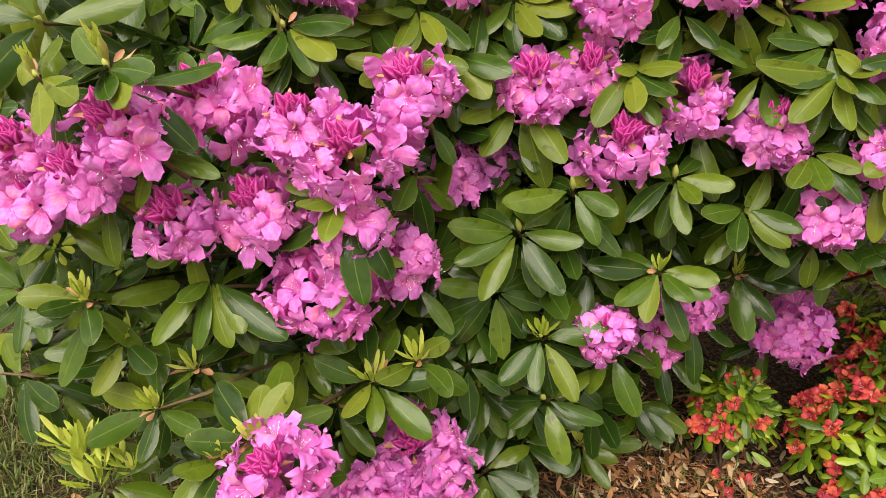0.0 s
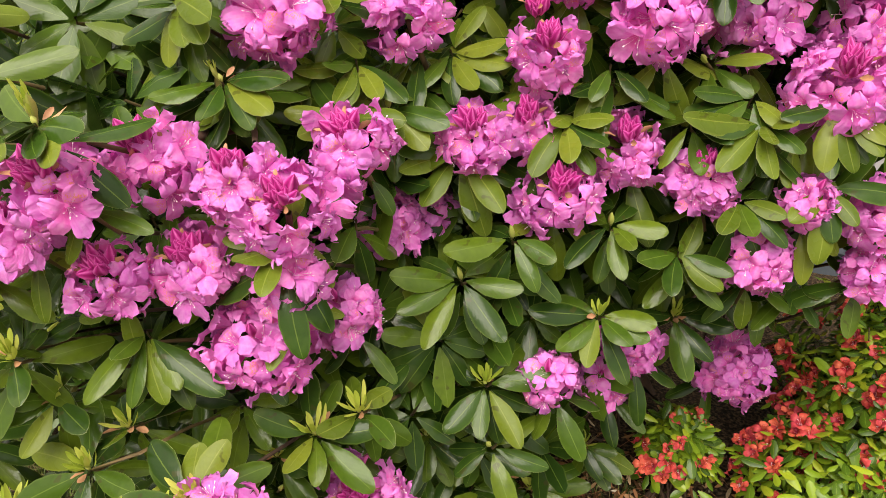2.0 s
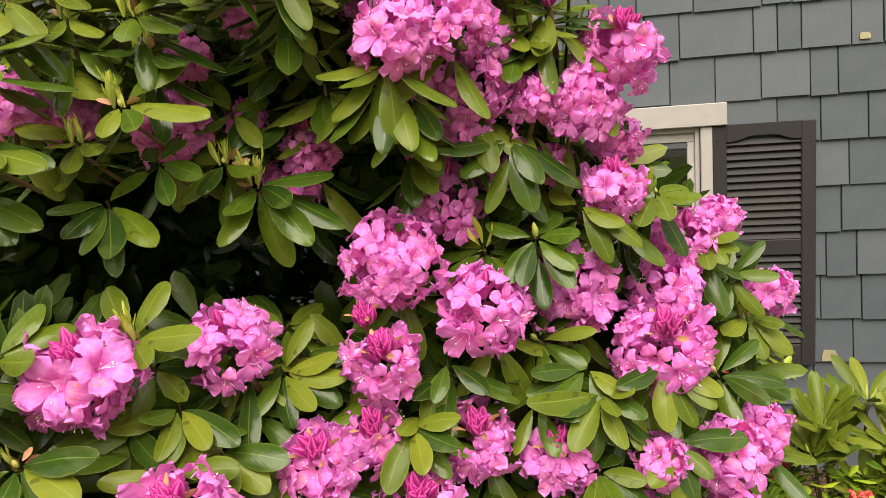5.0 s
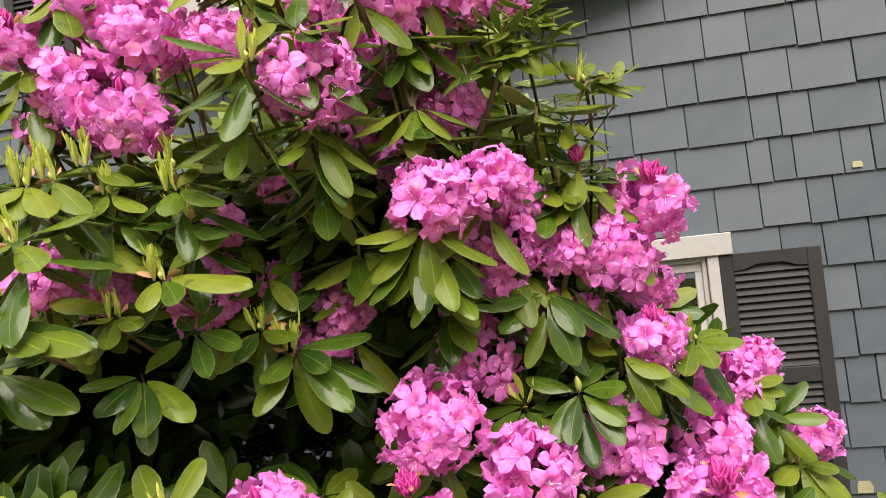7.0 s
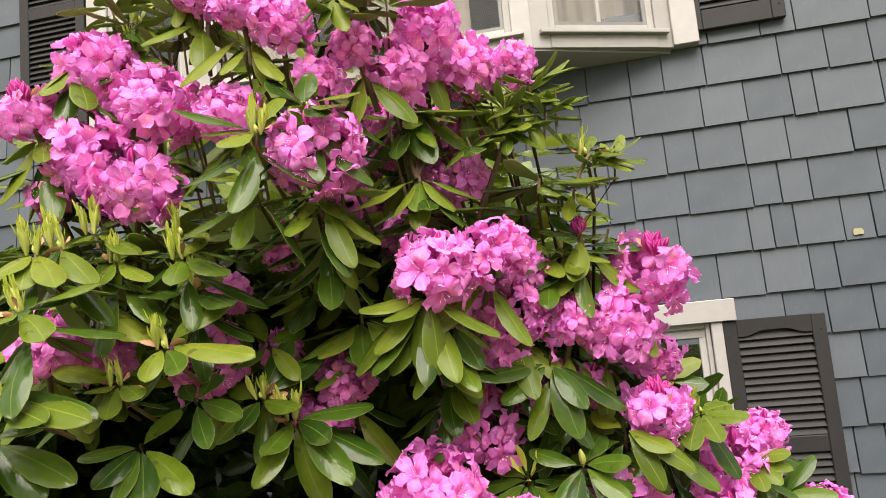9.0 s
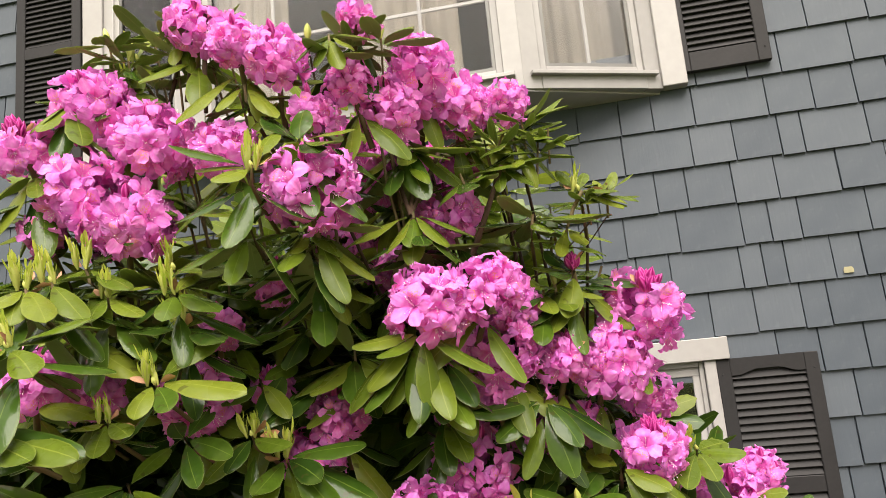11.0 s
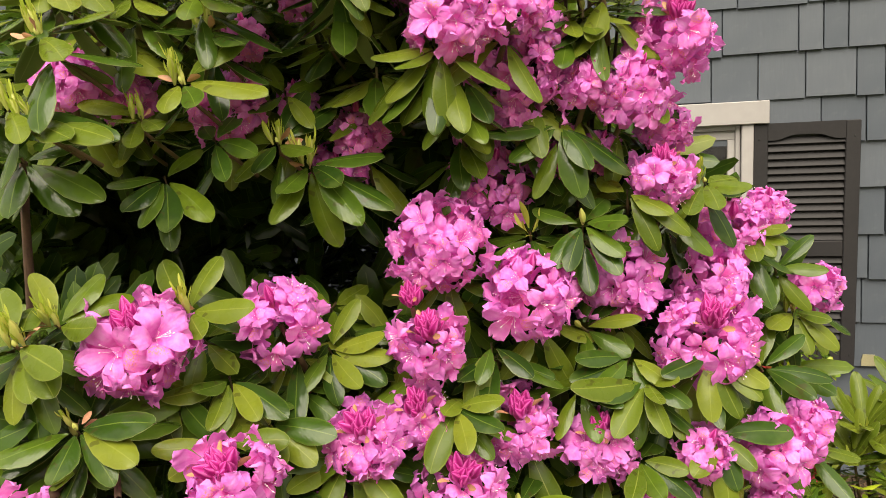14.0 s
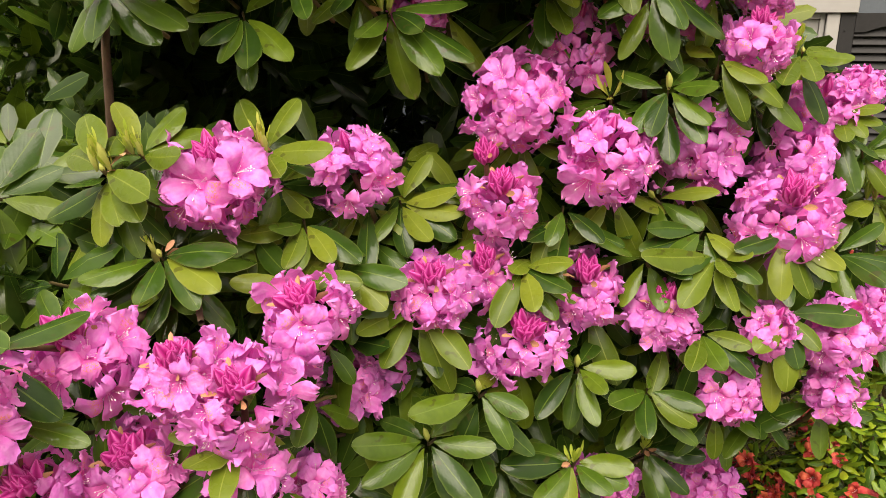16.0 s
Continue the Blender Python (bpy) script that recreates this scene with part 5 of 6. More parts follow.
    whorl((-0.267, 1.063, 1.491), 0, 'p', [(-16, -34, -89), (21, -29, -100), (98, -21, -56), (-78, -54, -9), (-121, -19, -68), (-67, -50, -60), (-39, -62, -30)])
    whorl((-0.520, 1.102, 1.447), 0, 'd', [(-45, 25, 56), (37, 44, 30), (-26, -59, -28), (59, -41, -37)])
    whorl((-0.782, 0.989, 1.768), 0, 'p', [(-61, -2, -108), (-10, 9, -121), (-8, -29, -87)])
    whorl((-0.597, 1.049, 1.978), 0, 'n', [(-64, 19, 48), (81, -38, -20), (0, -49, -49), (87, -10, -39), (29, 37, 50), (38, -38, -69)])
    whorl((-0.703, 1.092, 1.979), 2, 'n', [(-53, -45, -6), (-60, 21, 45), (63, -38, -42), (17, -42, -68), (-19, -53, -47), (27, 39, 33), (3, 29, 72)])
    whorl((-0.352, 1.015, 1.916), 0, 'n', [(-8, -51, -47), (53, -41, -33), (-37, -58, -37), (69, -41, -16), (20, -43, -60)])
    whorl((-0.475, 0.998, 1.855), 0, 'n', [(-22, -55, -34), (64, -36, -53), (13, 33, 54), (-38, 27, 34)])
    whorl((-0.752, 0.995, 1.874), 0, 'p', [(-74, 21, 32), (-31, -52, -38), (-16, -55, -53), (60, -35, -80)])
    whorl((-0.704, 1.076, 1.922), 2, 'p', [(-24, -60, -10), (87, -34, -47), (17, 38, 49), (4, -51, -51)])
    whorl((-0.671, 1.040, 1.755), 0, 'd', [(41, -44, -42), (76, -37, -41), (-125, -31, 55)])


def narrow_whorl(centre, count, rng, size):
    """A shoot of slender pale leaves, seen nearly from their edges."""
    c = Vector(centre)
    axis = (UP * 0.9 + OUT * 0.15 + Vector((rng.uniform(-0.1, 0.6), rng.uniform(-0.2, 0.2), 0))).normalized()
    head = new("leafy_shoot", None)
    head.parent = bush
    v, f, u, _ = tube([c + axis * 0.006, c - axis * 0.02, c - axis * 0.05], [0.0016, 0.0018, 0.002])
    part("stem", mesh_np("stem", v, f, u, [TWIG]), head)
    for m in leaf_poses(c, axis, rng, count, (-0.05, 0.8), size, 0.01):
        part("leaf", rng.choice(LEAVES_PALE if rng.random() < 0.9 else LEAVES)[1], head, "", m @ Matrix.Diagonal((1.1, 0.62 if c.z > 1.72 else 1.05, 1, 1)))
    if c.z > 1.72 and rng.random() < 0.6:
        return
    low = c - axis * 0.045
    base = Vector((-0.26 + 0.4 * (c.x + 0.12), 1.27, 1.50 + rng.uniform(-0.04, 0.04)))
    v, f, u, _ = tube([low, low.lerp(base, 0.4) + Vector((0.012, 0, -0.012)), low.lerp(base, 0.75), base], [0.0012, 0.0013, 0.0016, 0.0022])
    part("branch", mesh_np("branch", v, f, u, [BARK]), head)


def tall_whorl(centre, count, rng, size):
    """A whorl of flat-held leaves on a long bare stem at the top of the bush."""
    c = Vector(centre)
    axis = (UP + Vector((rng.uniform(-0.3, 0.3), rng.uniform(-0.35, 0.1), 0))).normalized()
    head = new("leafy_shoot", None)
    head.parent = bush
    for m in leaf_poses(c, axis, rng, count, (-0.25, 0.75), size, 0.004):
        part("leaf", rng.choice(LEAVES_PALE if rng.random() < 0.7 else LEAVES)[1], head, "", m @ Matrix.Diagonal((1.0, 0.85, 1, 1)))
    low = c + Vector((rng.uniform(-0.02, 0.06), rng.uniform(0.05, 0.14), -rng.uniform(0.26, 0.36)))
    v, f, u, _ = tube([c, c.lerp(low, 0.35) + Vector((rng.uniform(-0.012, 0.012), 0, 0)), c.lerp(low, 0.7), low], [0.0017, 0.0020, 0.0024, 0.0030])
    part("stem", mesh_np("stem", v, f, u, [TWIG]), head)
    if rng.random() < 0.5:
        b = bud_piece(0.030, 0.0050, rng.random())
        part("leaf_bud", mesh_np("leaf_bud", b[0], b[1], b[2], [CANDLE]), head, "pale green closed bud", basis(axis, 0, c))


def upper_tiers():
    """Spreading whorls that fill the upper face of the bush, their leaves held flat."""
    rng = random.Random(29)
    mine = []
    heads = [(h[0], h[2], h[3]) for h in HEADS]
    for _ in range(900):
        x, z = rng.uniform(-0.95, -0.08), rng.uniform(1.40, 1.78)
        if not inside(x + 0.04, z) or any((x - a) ** 2 + (z - k) ** 2 < 0.105 ** 2 for a, k in mine):
            continue
        if any((x - a) ** 2 + (z - k) ** 2 < (1.25 * r) ** 2 for a, k, r in heads):
            continue
        mine.append((x, z))
        axis = UP + OUT * rng.uniform(0.0, 0.5) + Vector((rng.uniform(-0.35, 0.35), 0, 0))
        y = front(x, z) + rng.uniform(0.02, 0.09)
        feet.append(shoot(bush, (x, y, z), axis, rng, rng.randint(9, 12), rng.uniform(0.74, 0.95), rng.choice((0, 1, 1)), 0.35, False))


placed_whorls()
upper_tiers()
rng = random.Random(37)
for spot in ((-0.705, 1.07, 1.970), (-0.660, 1.07, 2.000), (-0.615, 1.06, 1.965), (-0.572, 1.06, 1.992), (-0.527, 1.05, 1.955), (-0.665, 1.08, 1.925), (-0.405, 1.07, 1.945), (-0.335, 1.06, 1.925), (-0.290, 1.07, 1.930), (-0.740, 1.07, 2.005)):
    tall_whorl(spot, rng.randint(7, 9), rng, rng.uniform(0.56, 0.72))
rng = random.Random(19)
for spot in ((-0.139, 1.20, 1.797), (-0.107, 1.21, 1.825), (-0.085, 1.20, 1.773), (-0.067, 1.21, 1.795), (-0.022, 1.218, 1.69), (0.012, 1.232, 1.70)):
    narrow_whorl(spot, 9, rng, 0.56 if spot[2] > 1.72 else 0.46)
scatter_shoots()


def cavity(x, y, z):
    """The open, leafless inside of the bush behind the hollow, widening towards the house."""
    wide = 1 + 0.55 * (y - 0.9)
    return y < 1.9 and ((x + 0.62 * wide) / (0.42 * wide)) ** 2 + ((z - 1.205) / (0.18 * wide)) ** 2 < 1


def inner_leaves():
    """The dense leaves inside and on the far side of the bush, plus an added cover against light."""
    rng = random.Random(31)
    pieces = []
    while len(pieces) < 7500:
        x, z = rng.uniform(-1.8, 0.35), rng.uniform(0.05, 1.95)
        if not inside(x + 0.05, z):
            continue
        y = front(x, z) + (0.26 if z < 0.95 else 0.18) + 0.8 * rng.random() ** 1.5
        if cavity(x, y, z) or (z > 1.42 and rng.random() < 0.55) or shaded_gap(x, z):
            continue
        axis = Vector((rng.uniform(-0.7, 0.7), rng.uniform(-0.9, 0.5), rng.uniform(0.1, 1.0)))
        for m in leaf_poses((x, y, z), axis, rng, 1):
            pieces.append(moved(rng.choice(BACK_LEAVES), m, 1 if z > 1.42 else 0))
    for k in range(9000):
        x, z = rng.uniform(-1.9, 0.1), rng.uniform(0.05, 1.8)
        if k % 3 == 1:
            x, z = rng.uniform(-1.4, -0.2), rng.uniform(1.0, 1.6)
        if k % 3 == 2:
            x, z = rng.uniform(-1.9, -0.8), rng.uniform(0.3, 1.4)
        if not inside(x + 0.1, z):
            continue
        y = front(x, z) + rng.uniform(0.5, 1.25)
        if cavity(x, y, z):
            continue
        for m in leaf_poses((x, y, z), Vector((rng.uniform(-0.4, 0.4), -1, rng.uniform(-0.2, 0.5))), rng, 1, (-0.3, 0.3), 1.3):
            pieces.append(moved(rng.choice(BACK_LEAVES), m))
    for k in range(6500):
        p = (rng.uniform(-2.1, -0.05), rng.uniform(1.98, 2.4), rng.uniform(0.45, 1.62))
        for m in leaf_poses(p, Vector((rng.uniform(-0.7, 0.7), rng.uniform(-0.3, 0.2), 0.7)), rng, 1, (-0.3, 0.3), 1.2):
            pieces.append(moved(rng.choice(BACK_LEAVES), m))
    # hidden leaf cover, added to keep light from above out of the hollow
    for k in range(3200):
        p = (rng.uniform(-2.1, -0.3), rng.uniform(1.35, 2.5), rng.uniform(1.45, 1.72))
        for m in leaf_poses(p, Vector((rng.uniform(-0.4, 0.4), rng.uniform(-0.5, 0.2), 1)), rng, 1, (-0.3, 0.3), 1.2):
            pieces.append(moved(rng.choice(BACK_LEAVES), m))
    v, f, u, i = joined(pieces)
    part("inner_foliage", mesh_np("inner_foliage", v, f, u, [LEAF, LEAF_PALE], i), bush)["kind"] = "stuff"


inner_leaves()


# stems seen bare between the leaves
BARE_STEMS = [
    (((-0.758, 0.841, 1.360), (-0.795, 0.871, 1.286), (-0.794, 0.865, 1.196), (-0.867, 0.933, 1.090)), 0.0060),
    (((-0.687, 0.681, 0.965), (-0.663, 0.717, 0.977), (-0.652, 0.780, 0.978), (-0.680, 0.889, 0.953)), 0.0070),
    (((-0.568, 0.723, 0.984), (-0.614, 0.779, 0.989), (-0.669, 0.863, 0.988)), 0.0050),
    (((-0.715, 0.528, 0.556), (-0.587, 0.500, 0.652), (-0.676, 0.665, 0.547), (-0.664, 0.769, 0.521)), 0.0026),
    (((-1.031, 0.483, 0.525), (-0.954, 0.498, 0.540), (-0.989, 0.585, 0.469)), 0.0026),
    (((-0.277, 1.108, 1.667), (-0.296, 1.129, 1.727), (-0.304, 1.125, 1.770)), 0.0040),
    (((-0.277, 1.108, 1.667), (-0.274, 1.140, 1.735), (-0.271, 1.155, 1.783)), 0.0040),
    (((-0.277, 1.108, 1.667), (-0.255, 1.140, 1.723), (-0.238, 1.164, 1.771)), 0.0040),
]
BARE_STEMS += [
    (((-0.273, 1.107, 1.663), (-0.280, 1.126, 1.613), (-0.312, 1.210, 1.549)), 0.0060),
    (((-0.407, 1.068, 1.587), (-0.410, 1.045, 1.626), (-0.405, 1.018, 1.645)), 0.0026),
    (((-0.402, 1.070, 1.584), (-0.393, 1.065, 1.619), (-0.387, 1.058, 1.642)), 0.0026),
    (((-0.055, 1.201, 1.638), (-0.043, 1.206, 1.667), (-0.027, 1.214, 1.693)), 0.0035),
    (((-0.143, 1.176, 1.741), (-0.170, 1.162, 1.672), (-0.204, 1.198, 1.614)), 0.0050),
    (((-0.604, 1.066, 1.882), (-0.580, 1.042, 1.938), (-0.554, 1.031, 2.014)), 0.0040),
    (((-0.647, 1.091, 1.899), (-0.610, 1.061, 1.952), (-0.591, 1.054, 2.016)), 0.0040),
    (((-0.557, 1.038, 1.846), (-0.550, 1.025, 1.907), (-0.548, 1.029, 2.012)), 0.0040),
]


def branches():
    rng = random.Random(41)
    twigs = []
    roots = [Vector((-0.55, 2.0, 0)), Vector((-0.35, 2.0, 0)), Vector((-0.8, 2.05, 0)), Vector((-1.15, 2.1, 0)), Vector((-0.15, 1.95, 0))]
    for n, root in enumerate(roots):
        top = Vector((-0.35 - 0.2 * (n % 4), 1.95, 1.6))
        line = [root - Vector((0, 0, 0.03))]
        for k in range(1, 7):
            line.append(root.lerp(top, k / 6) + Vector((0.10 * math.sin(1.3 * k + n) + rng.uniform(-0.04, 0.04), rng.uniform(-0.06, 0.06), 0)))
        v, f, u, _ = tube(line, [0.026, 0.022, 0.019, 0.016, 0.013, 0.010, 0.007], 8)
        part("branch", mesh_np("branch", v, f, u, [BARK]), bush, "brown woody branch")
    for line, r in BARE_STEMS:
        v, f, u, _ = tube(line, [r * 0.8 * (1 + 0.15 * k) for k in range(len(line))], 6)
        part("branch", mesh_np("branch", v, f, u, [TWIG if r < 0.0036 else BARK]), bush, "bare woody stem")
    for f in feet:
        if rng.random() < 0.2 or (f.y < 0.60 and f.z < 0.80):
            continue
        root = min(roots, key=lambda r: abs(r.x - f.x) + rng.uniform(0, 0.3))
        z = max(0.06, f.z * 0.7 - 0.03)
        joint = Vector((root.x * 0.7 + f.x * 0.3 + rng.uniform(-0.1, 0.1), 1.65 + rng.uniform(-0.1, 0.2), z))
        line = [f]
        for k, s in ((1, 0.25), (2, 0.5), (3, 0.75)):
            line.append(f.lerp(joint, s) + Vector((rng.uniform(-0.025, 0.025), 0.07 * s, -0.07 * math.sin(math.pi * s) + rng.uniform(-0.02, 0.02))))
        line.append(joint)
        if any(cavity(*q) or cavity(q.x, q.y, q.z + 0.06) for q in line):
            continue
        twigs.append(tube(line, [0.0028, 0.0031, 0.0036, 0.0045, 0.006], 5))
    v, f, u, i = joined(twigs)
    part("brushwood", mesh_np("brushwood", v, f, u, [BARK], i), bush)["kind"] = "stuff"


branches()

# ---- fresh growth at the bush's foot ----
def fresh_clump(centre, rng):
    """Bright young shoots, each a tuft of narrow new leaves."""
    head = new("new_shoot", None)
    head.parent = bush
    c = Vector(centre)
    for dx, dz, n, s in ((0.0, 0.0, 11, 1.1), (-0.03, 0.03, 11, 1.05), (0.02, 0.02, 10, 0.95), (-0.015, 0.06, 9, 0.95), (-0.05, 0.065, 7, 0.8), (0.045, 0.03, 8, 0.8), (-0.065, 0.02, 7, 0.8), (0.03, 0.055, 7, 0.75)):
        p = c + Vector((dx, rng.uniform(-0.02, 0.02), dz))
        axis = UP + Vector((rng.uniform(-0.55, 0.1), rng.uniform(-0.3, 0.1), 0))
        pieces = [moved(rng.choice(LEAVES_NEW)[0], m) for m in leaf_poses(p, axis, rng, n, (0.75, 1.4), s)]
        v, f, u, i = joined(pieces)
        part("new_leaves", mesh_np("new_leaves", v, f, u, [LEAF_NEW], i), head, "bright yellow-green tuft of new leaves")
    for m in leaf_poses(c - UP * 0.01, UP + 0.7 * OUT, rng, 7, (-0.5, 0.0), 1.0):
        part("leaf", rng.choice(LEAVES)[1], head, "", m)
    v, f, u, _ = tube([c - UP * 0.02, c + Vector((0.05, 0.12, -0.12)), c + Vector((0.15, 0.4, -0.28))], [0.004, 0.005, 0.007])
    part("stem", mesh_np("stem", v, f, u, [TWIG]), head)


fresh_clump((-0.825, 0.490, 0.400), random.Random(3))

# ---- azaleas ----
SMALL = [leaf_piece(0.031 + 0.005 * k, 0.0130 + 0.0017 * k, 0.1 * k, 0.3, 0.0, k, 5, 4) for k in range(4)]
RED_BLOSSOMS = []
for k in range(5):
    arr = joined([blossom_piece(50 + k, 0.56, False, 1.45, 0.92), stamens_piece(60 + k, 0.6)])
    RED_BLOSSOMS.append(mesh_np("blossom", arr[0], arr[1], arr[2], [PETAL_RED, STAMEN], arr[3]))


def azalea(label, lumps, tufts, blooms, seed, pale=0.4):
    """A low twiggy shrub: lumps of (x, y, z, rx, ry, rz) covered with leaf tufts; blooms picks where flowers open."""
    rng = random.Random(seed)
    cx, cy = lumps[0][0], lumps[0][1]
    thing = tagged(new("azalea_bush", None), label, "shrub", "red azaleas")
    thing.location = (cx, cy, 0)
    here = Vector((cx, cy, 0))
    pieces, twigs = [], []
    for x, y, z, rx, ry, rz in lumps:
        share = int(tufts * rx * rz / sum(l[3] * l[5] for l in lumps))
        for k in range(share):
            c = rng.uniform(-0.35, 1.0)
            a = rng.uniform(0, 6.28)
            s = math.sqrt(max(0.0, 1 - c * c))
            n = Vector((s * math.cos(a), s * math.sin(a), c))
            deep = 1 - 0.45 * rng.random() ** 2.2
            p = Vector((x + n.x * rx * deep, y + n.y * ry * deep, z + n.z * rz * deep)) + Vector((noise.noise(n * 3) * 0.04, 0, noise.noise(n * 3 + Vector((5, 0, 0))) * 0.05))
            if p.z < 0.02:
                continue
            p += n * 0.05 * noise.noise(p * 7)
            if noise.noise(p * 11 + Vector((3, 1, 2))) < -0.30 and tufts > 1000:
                continue
            axis = n + UP * 0.7
            for m in leaf_poses(p - here, axis, rng, rng.randint(5, 7), (-0.2, 0.7), rng.uniform(0.65, 1.25)):
                pieces.append(moved(rng.choice(SMALL), m))
            if k % 6 == 0:
                foot = Vector((x + rng.uniform(-0.05, 0.05), y + rng.uniform(-0.05, 0.05), 0.0)) - here
                twigs.append(tube([p - here, (p - here).lerp(foot, 0.5) + Vector((0, 0, -0.02)), foot], [0.0015, 0.0025, 0.005], 4))
            if deep > 0.86 and blooms(p, n, rng):
                for _ in range(rng.randint(1, 3)):
                    q = p + n * 0.016 + Vector((rng.uniform(-0.018, 0.018), 0, rng.uniform(-0.018, 0.018)))
                    face = n + Vector((rng.uniform(-0.9, 0.9), rng.uniform(-0.5, 0.5), rng.uniform(-0.3, 0.9)))
                    part("blossom", rng.choice(RED_BLOSSOMS), thing, "", basis(face, rng.uniform(0, 6), q - here - face.normalized() * 0.012, rng.uniform(0.8, 1.2)))
    v, f, u, i = joined(pieces)
    part("leaves", mesh_np("leaves", v, f, u, [LEAF_SMALL], i), thing)["kind"] = "stuff"
    v, f, u, i = joined(twigs)
    part("brushwood", mesh_np("brushwood", v, f, u, [BARK], i), thing)["kind"] = "stuff"


azalea("small azalea with coral-red flowers beside the rhododendron", [(-0.035, 1.50, 0.165, 0.072, 0.06, 0.11)], 130, lambda p, n, r: n.y < 0.2 and r.random() < 0.30, 71)
azalea("spreading azalea with coral-red flowers and fresh green leaves",
       [(0.55, 1.78, 0.25, 0.42, 0.36, 0.33), (0.29, 1.52, 0.16, 0.17, 0.14, 0.17), (0.38, 1.72, 0.30, 0.18, 0.2, 0.22), (0.95, 1.85, 0.22, 0.35, 0.3, 0.3)], 2300,
       lambda p, n, r: n.y < 0.4 and r.random() < (0.62 if p.z < 0.28 and p.x < 0.6 else 0.40 if p.z < 0.46 else 0.08), 72)
azalea("thin azalea with a few red flowers below the window", [(0.415, 2.19, 0.745, 0.065, 0.06, 0.075), (0.41, 2.21, 0.36, 0.10, 0.1, 0.3)], 200, lambda p, n, r: p.x < 0.395 and n.y < 0.3 and p.z > 0.66, 73)


# ---- young rhododendron without flowers ----
def young_bush():
    rng = random.Random(81)
    thing = tagged(new("young_rhododendron", None), "small rhododendron with pale green whorled leaves and no flowers", "shrub")
    thing.location = (0.6, 1.95, 0)
    for x, y, z, n in ((-0.09, -0.02, 0.66, 11), (0.03, 0.05, 0.70, 10), (-0.16, 0.0, 0.56, 9), (0.10, -0.02, 0.60, 10), (0.20, 0.05, 0.64, 9), (0.0, -0.08, 0.52, 9), (0.30, 0.05, 0.56, 9), (-0.22, 0.05, 0.48, 9), (-0.12, -0.06, 0.60, 10), (0.05, -0.04, 0.62, 10), (0.16, 0.0, 0.52, 10), (0.26, -0.02, 0.66, 10), (-0.05, 0.06, 0.60, 9), (0.12, -0.08, 0.44, 9)):
        c = Vector((x, y, z))
        axis = UP + Vector((x * 0.8, -0.5, 0))
        head = new("leafy_shoot", None)
        head.parent = thing
        for m in leaf_poses(c, axis, rng, n + 2, (0.3, 1.15), 1.1):
            m = m @ Matrix.Diagonal((0.98, 0.76, 0.9, 1))
            part("leaf", rng.choice(LEAVES_PALE if rng.random() < 0.95 else LEAVES)[1], head, "", m)
        pieces = [moved(rng.choice(LEAVES_NEW)[0], m) for m in leaf_poses(c, axis, rng, 5, (0.8, 1.3), 0.8)]
        v, f, u, i = joined(pieces)
        part("new_leaves", mesh_np("new_leaves", v, f, u, [LEAF_NEW], i), head, "fresh yellow-green new leaves")
        v, f, u, _ = tube([c, c * 0.6 + Vector((0, 0.03, 0.0)), Vector((x * 0.15, 0, 0))], [0.003, 0.005, 0.008])
        part("stem", mesh_np("stem", v, f, u, [TWIG]), head)


young_bush()


# ---- what lies and grows on the ground ----
def litter():
    rng = random.Random(91)
    shapes = [leaf_piece(0.03 + 0.006 * k, 0.011 + 0.0018 * k, rng.uniform(-0.5, 0.5), rng.uniform(-0.3, 0.6), rng.uniform(-0.2, 0.2), 100 + k, 5, 3) for k in range(6)]
    pieces = []
    for k in range(3000):
        x, y = rng.uniform(-1.5, 0.85), rng.uniform(0.6, 1.85)
        if rng.random() < 0.55:
            x, y = rng.gauss(-0.12, 0.30), rng.gauss(1.33, 0.18)
        elif max(abs(x + 0.375) - 0.85, abs(y - 1.225) - 0.4) > 0.2 * rng.random() + 0.25 * noise.noise(Vector((x * 4, y * 4, 9))):
            continue
        m = Matrix.Translation((x, y, rng.uniform(0.006, 0.026))) @ Euler((rng.gauss(0, 0.5), rng.gauss(0, 0.45), rng.uniform(0, 6.28))).to_matrix().to_4x4() @ Matrix.Scale(rng.uniform(0.32, 0.75), 4)
        pieces.append(moved(rng.choice(shapes), m))
    v, f, u, i = joined(pieces)
    tagged(new("fallen_leaves", mesh_np("fallen_leaves", v, f, u, [LITTER], i)), "tan and rusty dry leaves scattered on the soil", "leaf litter", "", "stuff")
    pieces = []
    for k in range(900):
        x, y = rng.gauss(-0.08, 0.22), rng.gauss(1.28, 0.14)
        a, l = rng.uniform(0, 6.28), rng.uniform(0.03, 0.08)
        d = Vector((math.cos(a), math.sin(a), 0)) * l
        p = Vector((x, y, rng.uniform(0.008, 0.02)))
        pieces.append(tube([p, p + d * 0.5 + Vector((0, 0, 0.004)), p + d], [0.0007, 0.0007, 0.0004], 3))
    v, f, u, i = joined(pieces)
    tagged(new("pine_needles", mesh_np("pine_needles", v, f, u, [NEEDLE], i)), "rust-brown pine needles lying among dry leaves", "leaf litter", "", "stuff")


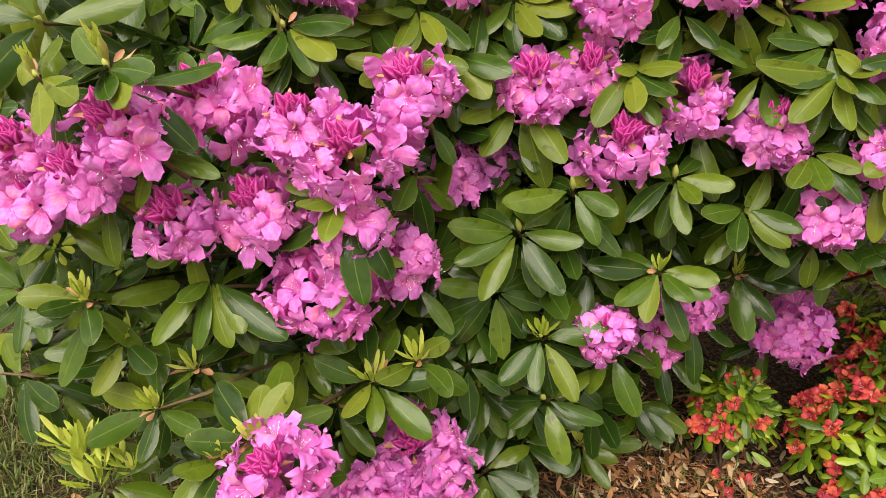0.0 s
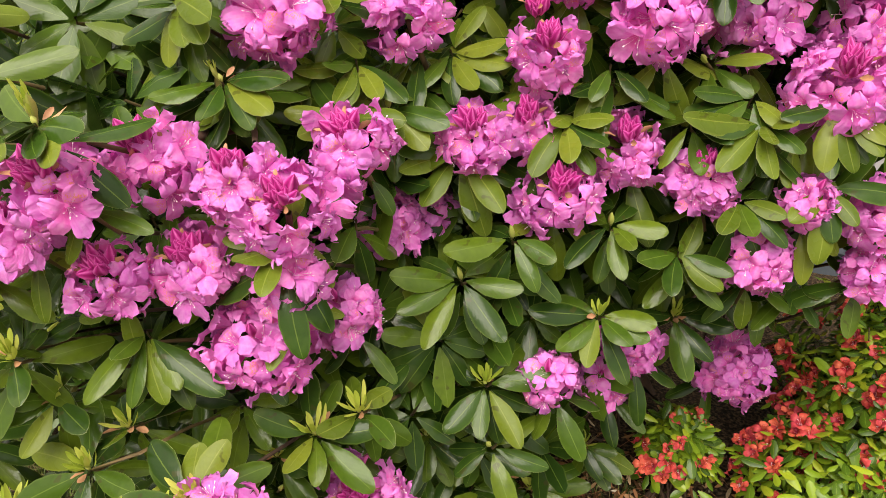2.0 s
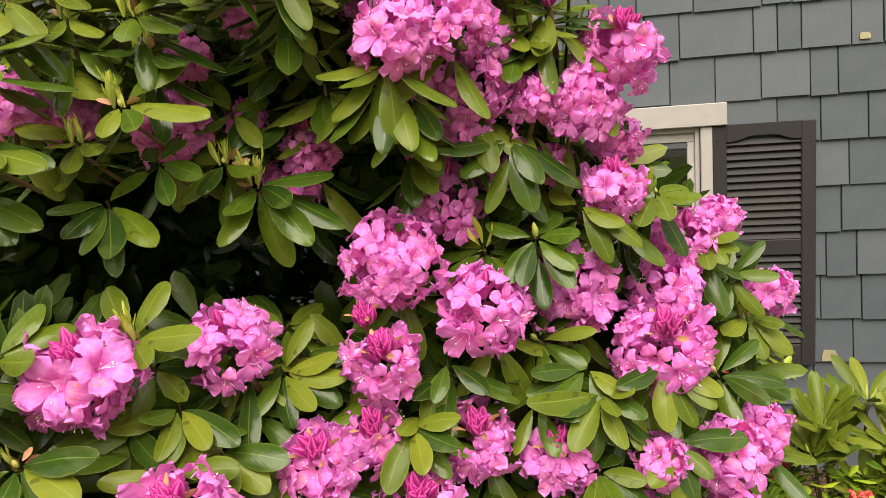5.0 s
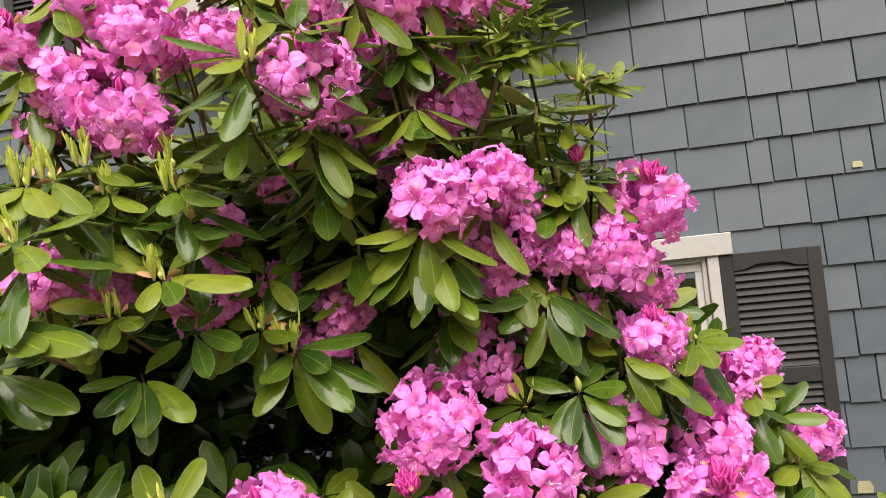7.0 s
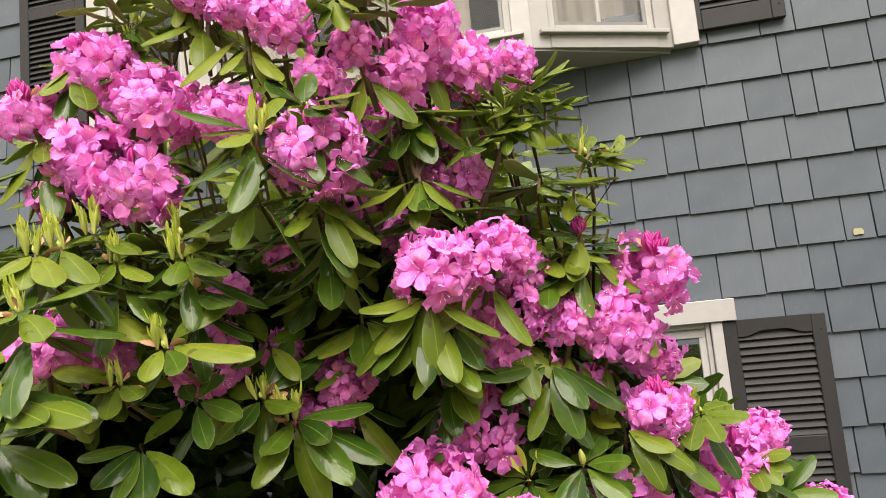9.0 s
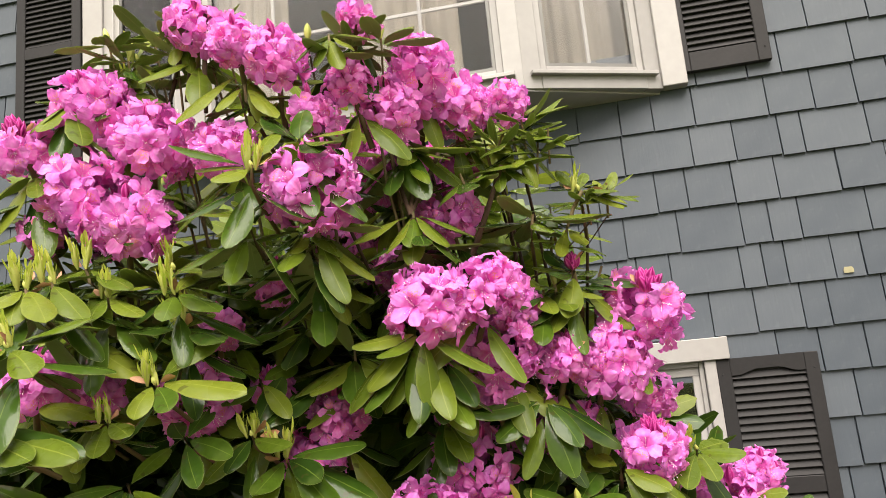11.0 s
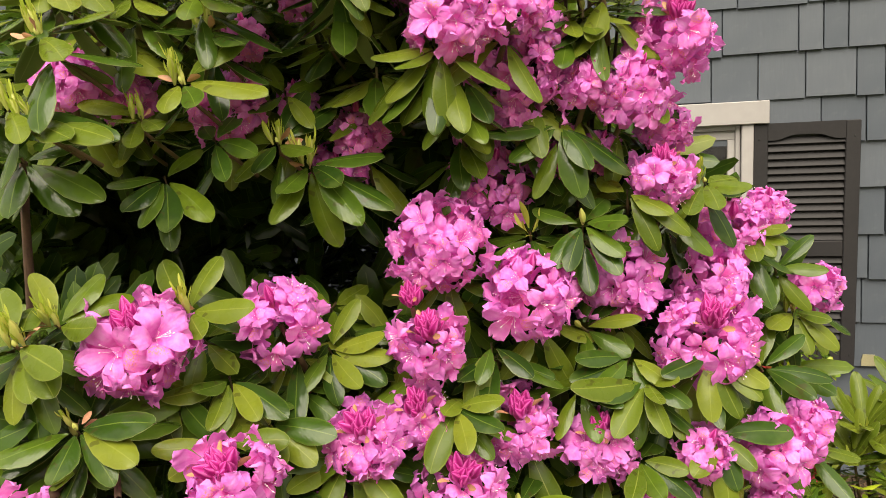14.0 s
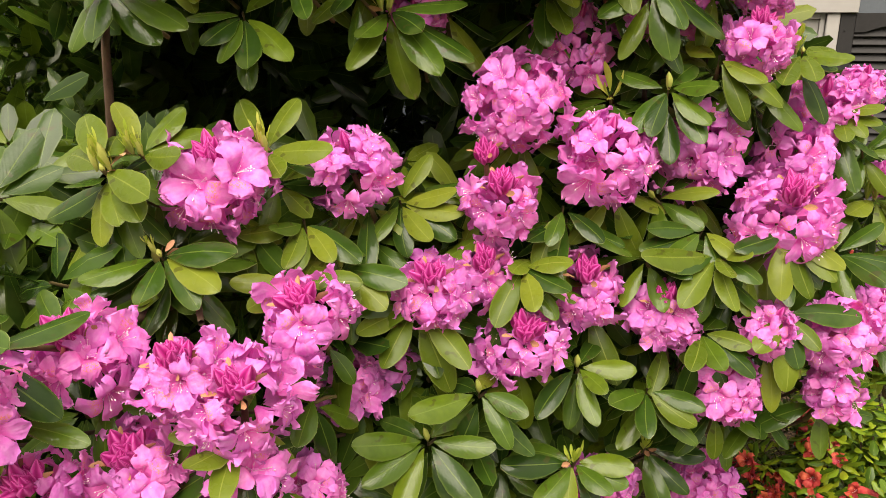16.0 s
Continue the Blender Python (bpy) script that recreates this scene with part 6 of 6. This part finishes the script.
def grass():
    rng = random.Random(97)
    pieces = []
    for k in range(26000):
        x, y = (rng.uniform(-1.9, 0.8), rng.uniform(0.35, 1.60)) if k % 3 else (rng.uniform(-1.9, -0.75), rng.uniform(0.3, 0.95))
        if noise.noise(Vector((x * 6, y * 6, 3))) < rng.uniform(-0.35, 0.25) + (0.05 if x > -0.6 else 0.0) + 0.4 * max(0, y - 1.35) + 2.5 * max(0, abs(x + 0.55) - 1.05):
            continue
        h, a, lean = rng.uniform(0.015, 0.06), rng.uniform(0, 6.28), rng.uniform(0.2, 1.1)
        d = Vector((math.cos(a), math.sin(a), 0))
        side = Vector((-d.y, d.x, 0)) * rng.uniform(0.0008, 0.0021)
        p = Vector((x, y, -0.003))
        q, r = p + UP * h * 0.6 + d * h * 0.25 * lean, p + UP * h * (1 - 0.3 * lean) + d * h * 0.8 * lean
        V = np.array([p - side, p + side, q - side * 0.8, q + side * 0.8, r - side * 0.1, r + side * 0.1])
        pieces.append((V, np.array([(0, 1, 3, 2), (2, 3, 5, 4)]), np.zeros((6, 2)), 0))
    for k in range(4500):
        x, y = rng.uniform(-1.9, -0.72), rng.uniform(0.3, 0.95)
        if noise.noise(Vector((x * 9, y * 9, 7))) < rng.uniform(-0.6, 0.2):
            continue
        h, a, lean = rng.uniform(0.02, 0.06), rng.uniform(0, 6.28), rng.uniform(0.4, 1.6)
        d = Vector((math.cos(a), math.sin(a), 0))
        side = Vector((-d.y, d.x, 0)) * rng.uniform(0.0009, 0.0022)
        p = Vector((x, y, -0.003))
        q, r = p + UP * h * 0.5 + d * h * 0.3 * lean, p + UP * h * (1 - 0.4 * lean) + d * h * 0.9 * lean
        V = np.array([p - side, p + side, q - side * 0.8, q + side * 0.8, r - side * 0.1, r + side * 0.1])
        pieces.append((V, np.array([(0, 1, 3, 2), (2, 3, 5, 4)]), np.zeros((6, 2)), 0))
    v, f, u, i = joined(pieces)
    tagged(new("grass", mesh_np("grass", v, f, u, [GRASS], i)), "short sparse lawn grass in front of the shrubs", "grass", "", "stuff")


def fallen_flower(x, y, rng):
    ob = new("fallen_flower", rng.choice(RED_BLOSSOMS))
    ob.matrix_basis = Matrix.Translation((x, y, 0.022)) @ Euler((rng.uniform(1.2, 1.9), 0, rng.uniform(0, 6))).to_matrix().to_4x4() @ Matrix.Scale(rng.uniform(0.8, 1.1), 4)
    tagged(ob, "fallen coral-red azalea flower lying on dry leaves", "flower", "fallen azalea flowers")


litter()
grass()
rng = random.Random(101)
for x, y in ((0.005, 1.40), (-0.02, 1.42), (0.03, 1.43), (0.07, 1.39), (0.17, 1.36), (0.21, 1.34), (0.25, 1.37), (0.02, 1.37)):
    fallen_flower(x, y, rng)
